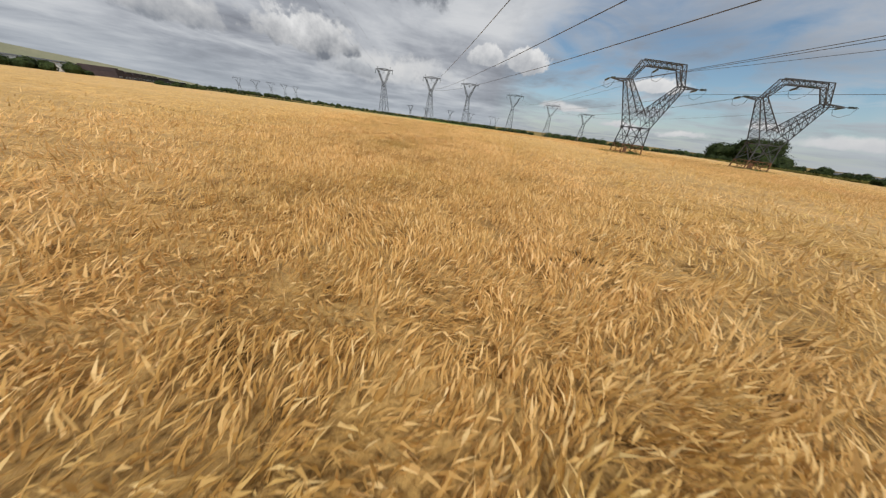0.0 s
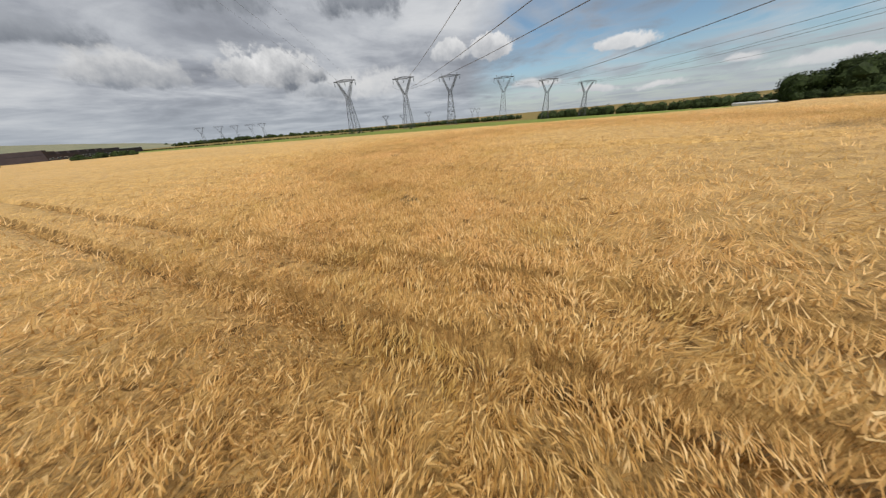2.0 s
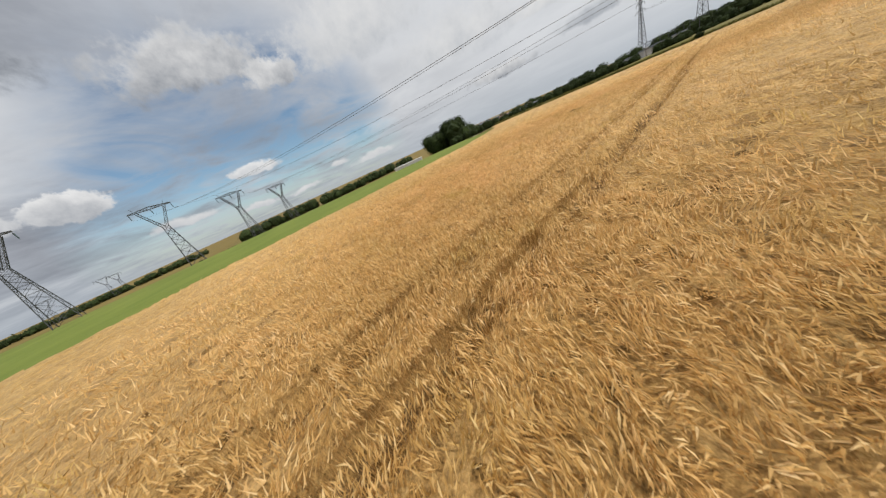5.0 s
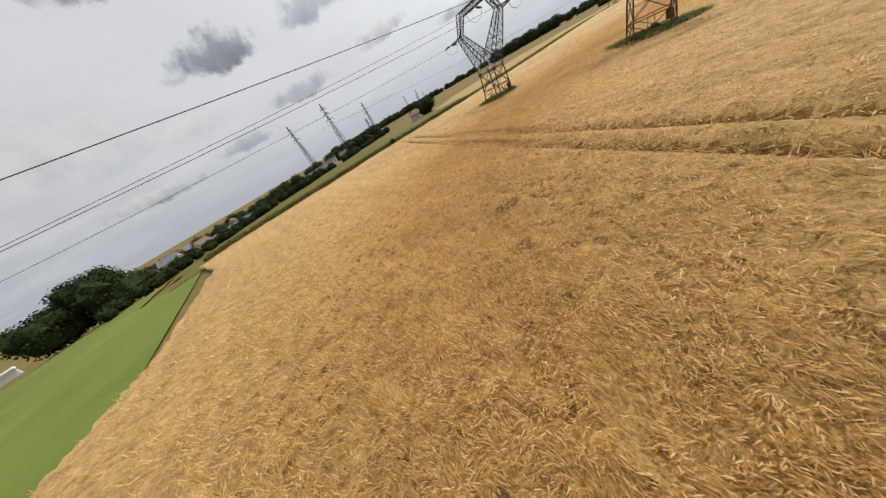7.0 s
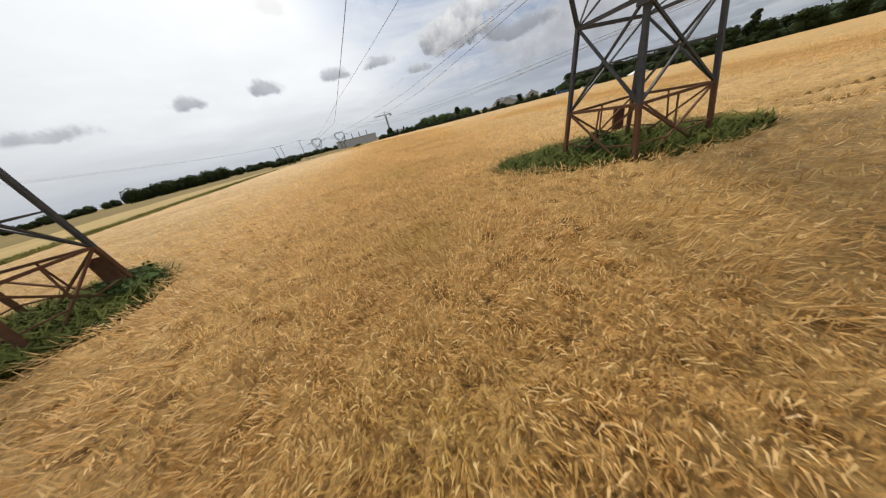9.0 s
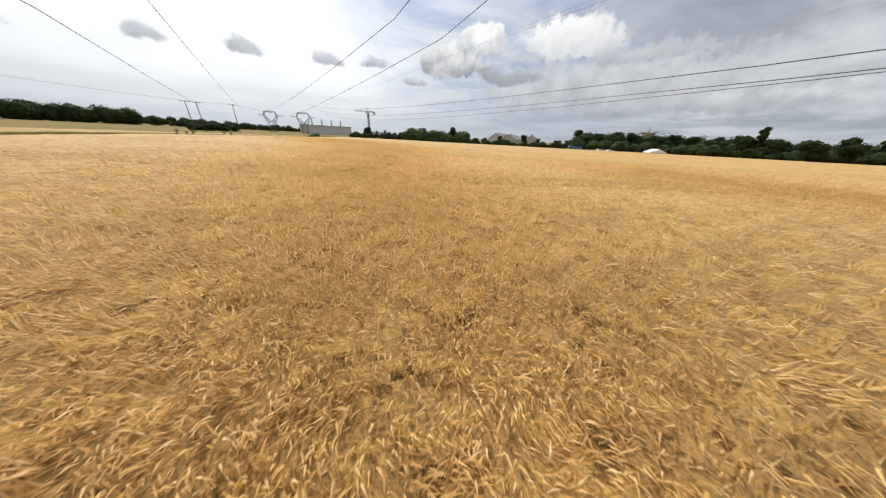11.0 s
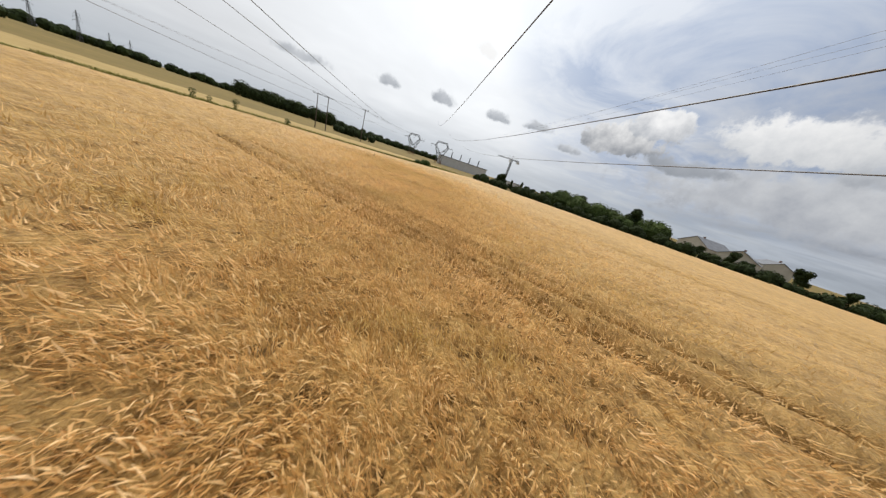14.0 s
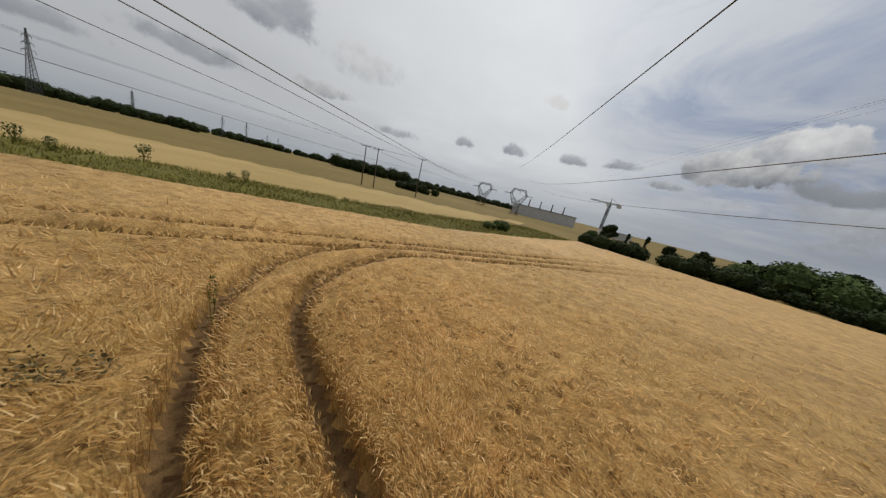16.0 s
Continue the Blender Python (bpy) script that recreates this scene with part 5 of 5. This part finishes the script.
def dark_block():
    """The long dark building with square bays on its roof."""
    p, q = Vector((-272, 216)), Vector((-318, 300))
    turn = math.atan2(q.y - p.y, q.x - p.x)
    n = (q - p).length
    top = base("factory_building", (p.x, p.y, 0), turn, 1.0, "long dark brown building with square roof bays", "building")
    top.scale = (1.0, 1.0, 0.66)
    bm = bmesh.new()
    box(bm, (0, 0, 0), (n, 26, 7.0))
    body = part("wall", bm, DARKWALL, top)
    for k in range(6):
        bm = bmesh.new()
        box(bm, (5 + k * 11, 1, 7.0), (5 + k * 11 + 8.0, 24, 9.6 if k else 10.2), 0.15)
        part("roof_bay", bm, DARKWALL, top)
    bm = bmesh.new()
    box(bm, (71, 1, 7.0), (n - 1, 24, 9.0), 0.15)
    part("roof_bay", bm, DARKWALL, top)
    bm = bmesh.new()
    box(bm, (1, 0.5, 7.0), (5, 20, 11.5), 0.15)
    part("tower", bm, DARKWALL, top)
    windows_on(body, [(4 + k * 7, 2.2) for k in range(15)], 0, 4.6, 1.6)
    annex = base("annex_building", (q.x, q.y, 0), turn, 1.0, "lower dark hall with a white roof edge", "building")
    annex.scale = (1.0, 1.0, 0.62)
    bm = bmesh.new()
    box(bm, (0.5, 2, 0), (46, 22, 7.2))
    part("wall", bm, DARKWALL, annex)
    bm = bmesh.new()
    box(bm, (0.2, 1.5, 7.2), (46.5, 22.5, 8.0))
    part("roof_edge", bm, WHITE, annex, "white roof edge")


dark_block()


def works():
    """The pale works with its four chimneys."""
    top = base("works_building", (66, -306, 0), radians(184), 1.0, "long pale grey works with four slim chimneys", "building")
    bm = bmesh.new()
    box(bm, (0, -12, 0), (50, 0, 8.0))
    body = part("wall", bm, CONCRETE, top)
    for k in range(9):
        bm = bmesh.new()
        box(bm, (2.0 + k * 5.6, -0.05, 0.2), (2.35 + k * 5.6, 0.35, 8.0))
        part("pilaster", bm, STEEL, top)
    bm = bmesh.new()
    box(bm, (-0.4, -12.4, 8.0), (50.4, 0.4, 8.5))
    part("roof", bm, SLATE, top)
    for k in range(4):
        bm = bmesh.new()
        x = 12 + k * 9.6
        tube(bm, [(x, 1.5, 0), (x, 1.5, 8), (x, 1.5, 14.6)], [0.6, 0.5, 0.42], 8)
        part("chimney", bm, STEEL, top, "slim dark chimney")
    low = base("low_hall", (0, -300, 0), radians(182), 1.0, "low pale grey hall beside the works", "building")
    bm = bmesh.new()
    box(bm, (2, -10, 0), (22, 0, 4.6))
    part("wall", bm, CONCRETE, low)
    bm = bmesh.new()
    box(bm, (1.7, -10.3, 4.6), (22.3, 0.3, 5.0))
    part("roof", bm, SLATE, low)


works()


def crane():
    top = base("tower_crane", (-7.5, -326, 0), radians(20), 1.0, "dark tower crane with a long jib", "crane")
    bm = bmesh.new()
    lattice(bm, square(0, 0, 0.8, 0.8, 0), square(0, 0, 0.8, 0.8, 26), 14, 0.22, 0.12)
    part("mast", bm, YELLOW, top)
    bm = bmesh.new()
    lattice(bm, [(-9, -0.5, 26.4), (-9, 0.5, 26.4), (-9, 0.5, 27.6), (-9, -0.5, 27.6)], [(17, -0.4, 26.2), (17, 0.4, 26.2), (17, 0.2, 26.9), (17, -0.2, 26.9)], 14, 0.16, 0.09)
    part("jib", bm, YELLOW, top)
    bm = bmesh.new()
    box(bm, (-9.4, -0.9, 24.4), (-6.4, 0.9, 26.8), 0.1)
    part("counterweight", bm, CONCRETE, top)
    bm = bmesh.new()
    box(bm, (0.8, -0.9, 24.2), (2.4, 0.9, 26.2), 0.1)
    part("cab", bm, WHITE, top)
    bm = bmesh.new()
    bar(bm, (0, 0, 26), (0, 0, 31), 0.5, 0.2)
    for x in (-8.5, 13):
        bar(bm, (0, 0, 30.8), (x, 0, 27.0), 0.12)
    part("tie_frame", bm, YELLOW, top)


crane()


def dish():
    top = base("dish_antenna", (-560, -330, 0), radians(40), 1.0, "large pale dish antenna above the trees", "antenna")
    bm = bmesh.new()
    tube(bm, [(0, 0, 0), (0, 0, 12), (0, 0, 24)], [4.0, 2.4, 1.8], 8)
    part("tower", bm, CONCRETE, top)
    bm = bmesh.new()
    tube(bm, [(0, 0, 24), (0, 0, 26), (0, 0, 29), (0, 0, 31)], [2.0, 7.0, 12.0, 14.5], 16)
    part("bowl", bm, CONCRETE, top)
    bm = bmesh.new()
    bar(bm, (-6, 0, 31), (3, 0, 40), 0.6)
    bar(bm, (6, 0, 31), (3, 0, 40), 0.6)
    part("feed_arm", bm, STEEL, top)


dish()


def tent():
    top = base("party_tent", (-122, -66.5, 0), radians(-28), 1.0, "white pitched tent beside the hedge", "tent")
    bm = bmesh.new()
    prism(bm, [(-4.0, 0.9), (-3.9, 1.5), (-1.8, 2.15), (0, 2.9), (1.8, 2.15), (3.9, 1.5), (4.0, 0.9)], -3, 3)
    part("canopy", bm, WHITE, top)
    for x in (-3.9, 3.9):
        bm = bmesh.new()
        bar(bm, (x, -3.1, 0), (x, -3.1, 1.4), 0.1)
        part("post", bm, STEEL, top)


tent()


def wheel(parent, x, y, r, w):
    bm = bmesh.new()
    tube(bm, [(x, y - w / 2, r), (x, y - w * 0.35, r), (x, y + w * 0.35, r), (x, y + w / 2, r)], [r * 0.82, r, r, r * 0.82], 14)
    tyre = part("tyre", bm, RUBBER, parent)
    bm = bmesh.new()
    s = 1 if y > 0 else -1
    tube(bm, [(x, y + s * (w / 2 - 0.05), r), (x, y + s * (w / 2 + 0.02), r)], [r * 0.55, r * 0.5], 12)
    part("rim", bm, STEEL, tyre)


def truck():
    top = base("truck", (-86.5, -86, 0.05), radians(152), 1.0, "dark blue flatbed truck parked by the hedge", "truck")
    bm = bmesh.new()
    prism(bm, [(-3.4, 0.7), (-1.6, 0.7), (-1.6, 2.6), (-2.9, 2.6), (-3.4, 1.6)], -1.1, 1.1)
    cab = part("cab", bm, BLUE, top)
    bm = bmesh.new()
    prism(bm, [(-3.30, 1.65), (-2.86, 2.5), (-1.9, 2.5), (-1.9, 1.65)], -1.13, 1.13)
    part("window", bm, PANE, cab)
    bm = bmesh.new()
    box(bm, (-1.5, -1.15, 0.85), (3.6, 1.15, 1.1))
    part("bed", bm, BLUE, top)
    bm = bmesh.new()
    box(bm, (-0.9, -1.0, 1.1), (3.4, 1.0, 2.1), 0.15)
    part("load", bm, BLUE, top, "blue load box")
    for x in (-2.5, 2.2):
        for y in (-0.95, 0.95):
            wheel(top, x, y, 0.48, 0.3)


def car(place, turn, paint, label):
    top = base("car", place, turn, 1.0, label, "car", "parked cars")
    bm = bmesh.new()
    prism(bm, [(-2.15, 0.35), (2.15, 0.35), (2.2, 0.75), (1.95, 0.95), (1.05, 1.02), (0.45, 1.48), (-1.1, 1.5), (-1.95, 1.0), (-2.2, 0.8)], -0.85, 0.85)
    bmesh.ops.bevel(bm, geom=bm.edges[:], offset=0.06, segments=2, affect="EDGES")
    body = part("body", bm, paint, top)
    bm = bmesh.new()
    prism(bm, [(0.88, 1.03), (0.42, 1.40), (-1.05, 1.42), (-1.65, 1.03)], -0.87, 0.87)
    part("window", bm, PANE, body)
    for y in (-0.6, 0.6):
        bm = bmesh.new()
        box(bm, (2.12, y - 0.2, 0.66), (2.22, y + 0.2, 0.82))
        part("headlight", bm, GLASS, body)
    for x in (-1.35, 1.35):
        for y in (-0.8, 0.8):
            wheel(top, x, y, 0.32, 0.2)


truck()
car((-96, -78, 0.05), radians(150), WHITE, "white car parked beside the hedge")
car((-100.5, -75.5, 0.05), radians(150), WHITE, "white car parked nose to tail by the hedge")

house((-109, -186), radians(20), (24, 14, 4.2), RENDERED, SLATE, "low house with a broad grey slate roof", 5, 0.6)
house((-99, -158), radians(40), (30, 12, 4.0), RENDERED, SLATE, "long grey-roofed barn behind the hedge", 4, 0.55)
house((-128, -172), radians(60), (16, 10, 5.5), RENDERED, SLATE, "pale house with a grey roof", 4)
house((127, 12), radians(50), (4.5, 4, 2.8), RENDERED, TILE, "small pale brick hut beside a round bush", 1)
for k, (x, y, s) in enumerate(((262, 160, 1.0), (268, 148, 1.1), (270, 128, 0.9), (284, 170, 1.0), (291, 150, 1.1), (296, 138, 1.0), (300, 104, 1.0))):
    house((x, y), 0.5 + k * 0.9, (11 * s, 8 * s, 4.5 * s), RENDERED, (TILE, SLATE)[k % 2], "pale village house with a tiled roof" if k % 2 == 0 else "pale village house with a slate roof", 3, 0.8)


def shed(name, place, turn, size, wall, roof, label):
    w, d, h = size
    top = base(name, (place[0], place[1], lz(*place)), turn, 1.0, label, "shed", "sheds")
    bm = bmesh.new()
    box(bm, (-w / 2, -d / 2, 0), (w / 2, d / 2, h))
    part("wall", bm, wall, top)
    bm = bmesh.new()
    prism(bm, [(-w / 2 - 0.5, h), (w / 2 + 0.5, h), (w / 2, h + 0.7), (-w / 2, h + 0.7)], -d / 2 - 0.5, d / 2 + 0.5)
    part("roof", bm, roof, top)


shed("long_shed", (160, 101), radians(-48), (22, 8, 2.6), DARKWALL, SLATE, "long dark shed by the brown field")
shed("white_shed", (196, 206), radians(115), (26, 6, 3.0), WHITE, WHITE, "low white shed at the meadow's edge")
for k, (x, y) in enumerate(((256, 30), (262, 20), (266, 12), (252, 40), (254, 4))):
    shed("grain_store", (x, y), radians(100 + 7 * k), (6 - k * 0.4, 6, 4.2 + 0.6 * (k % 3)), CONCRETE, SLATE, "pale grey grain store with a flat roof")
for x, y, w in ((-244, 136, 14), (-241, 148, 12), (-238, 160, 12), (-250, 120, 16), (-262, 100, 18)):
    shed("pale_shed", (x, y), radians(70), (w, 8, 5.5), WHITE, SLATE, "white shed with a low roof behind small trees")


def posts():
    """The portal masts of the switchyard near the grain stores."""
    for k in range(4):
        x, y = 246 + k * 4, 22 - k * 9
        top = base("switchyard_portal", (x, y, lz(x, y)), radians(20), 1.0, "grey steel switchyard portal frame", "portal", "switchyard portals")
        for sgn in (-1, 1):
            bm = bmesh.new()
            bar(bm, (sgn * 3.5, 0, 0), (sgn * 3.5, 0, 8.5), 0.3, 0.22)
            part("post", bm, STEEL, top)
        bm = bmesh.new()
        bar(bm, (-3.8, 0, 8.5), (3.8, 0, 8.5), 0.35)
        part("beam", bm, STEEL, top)


posts()
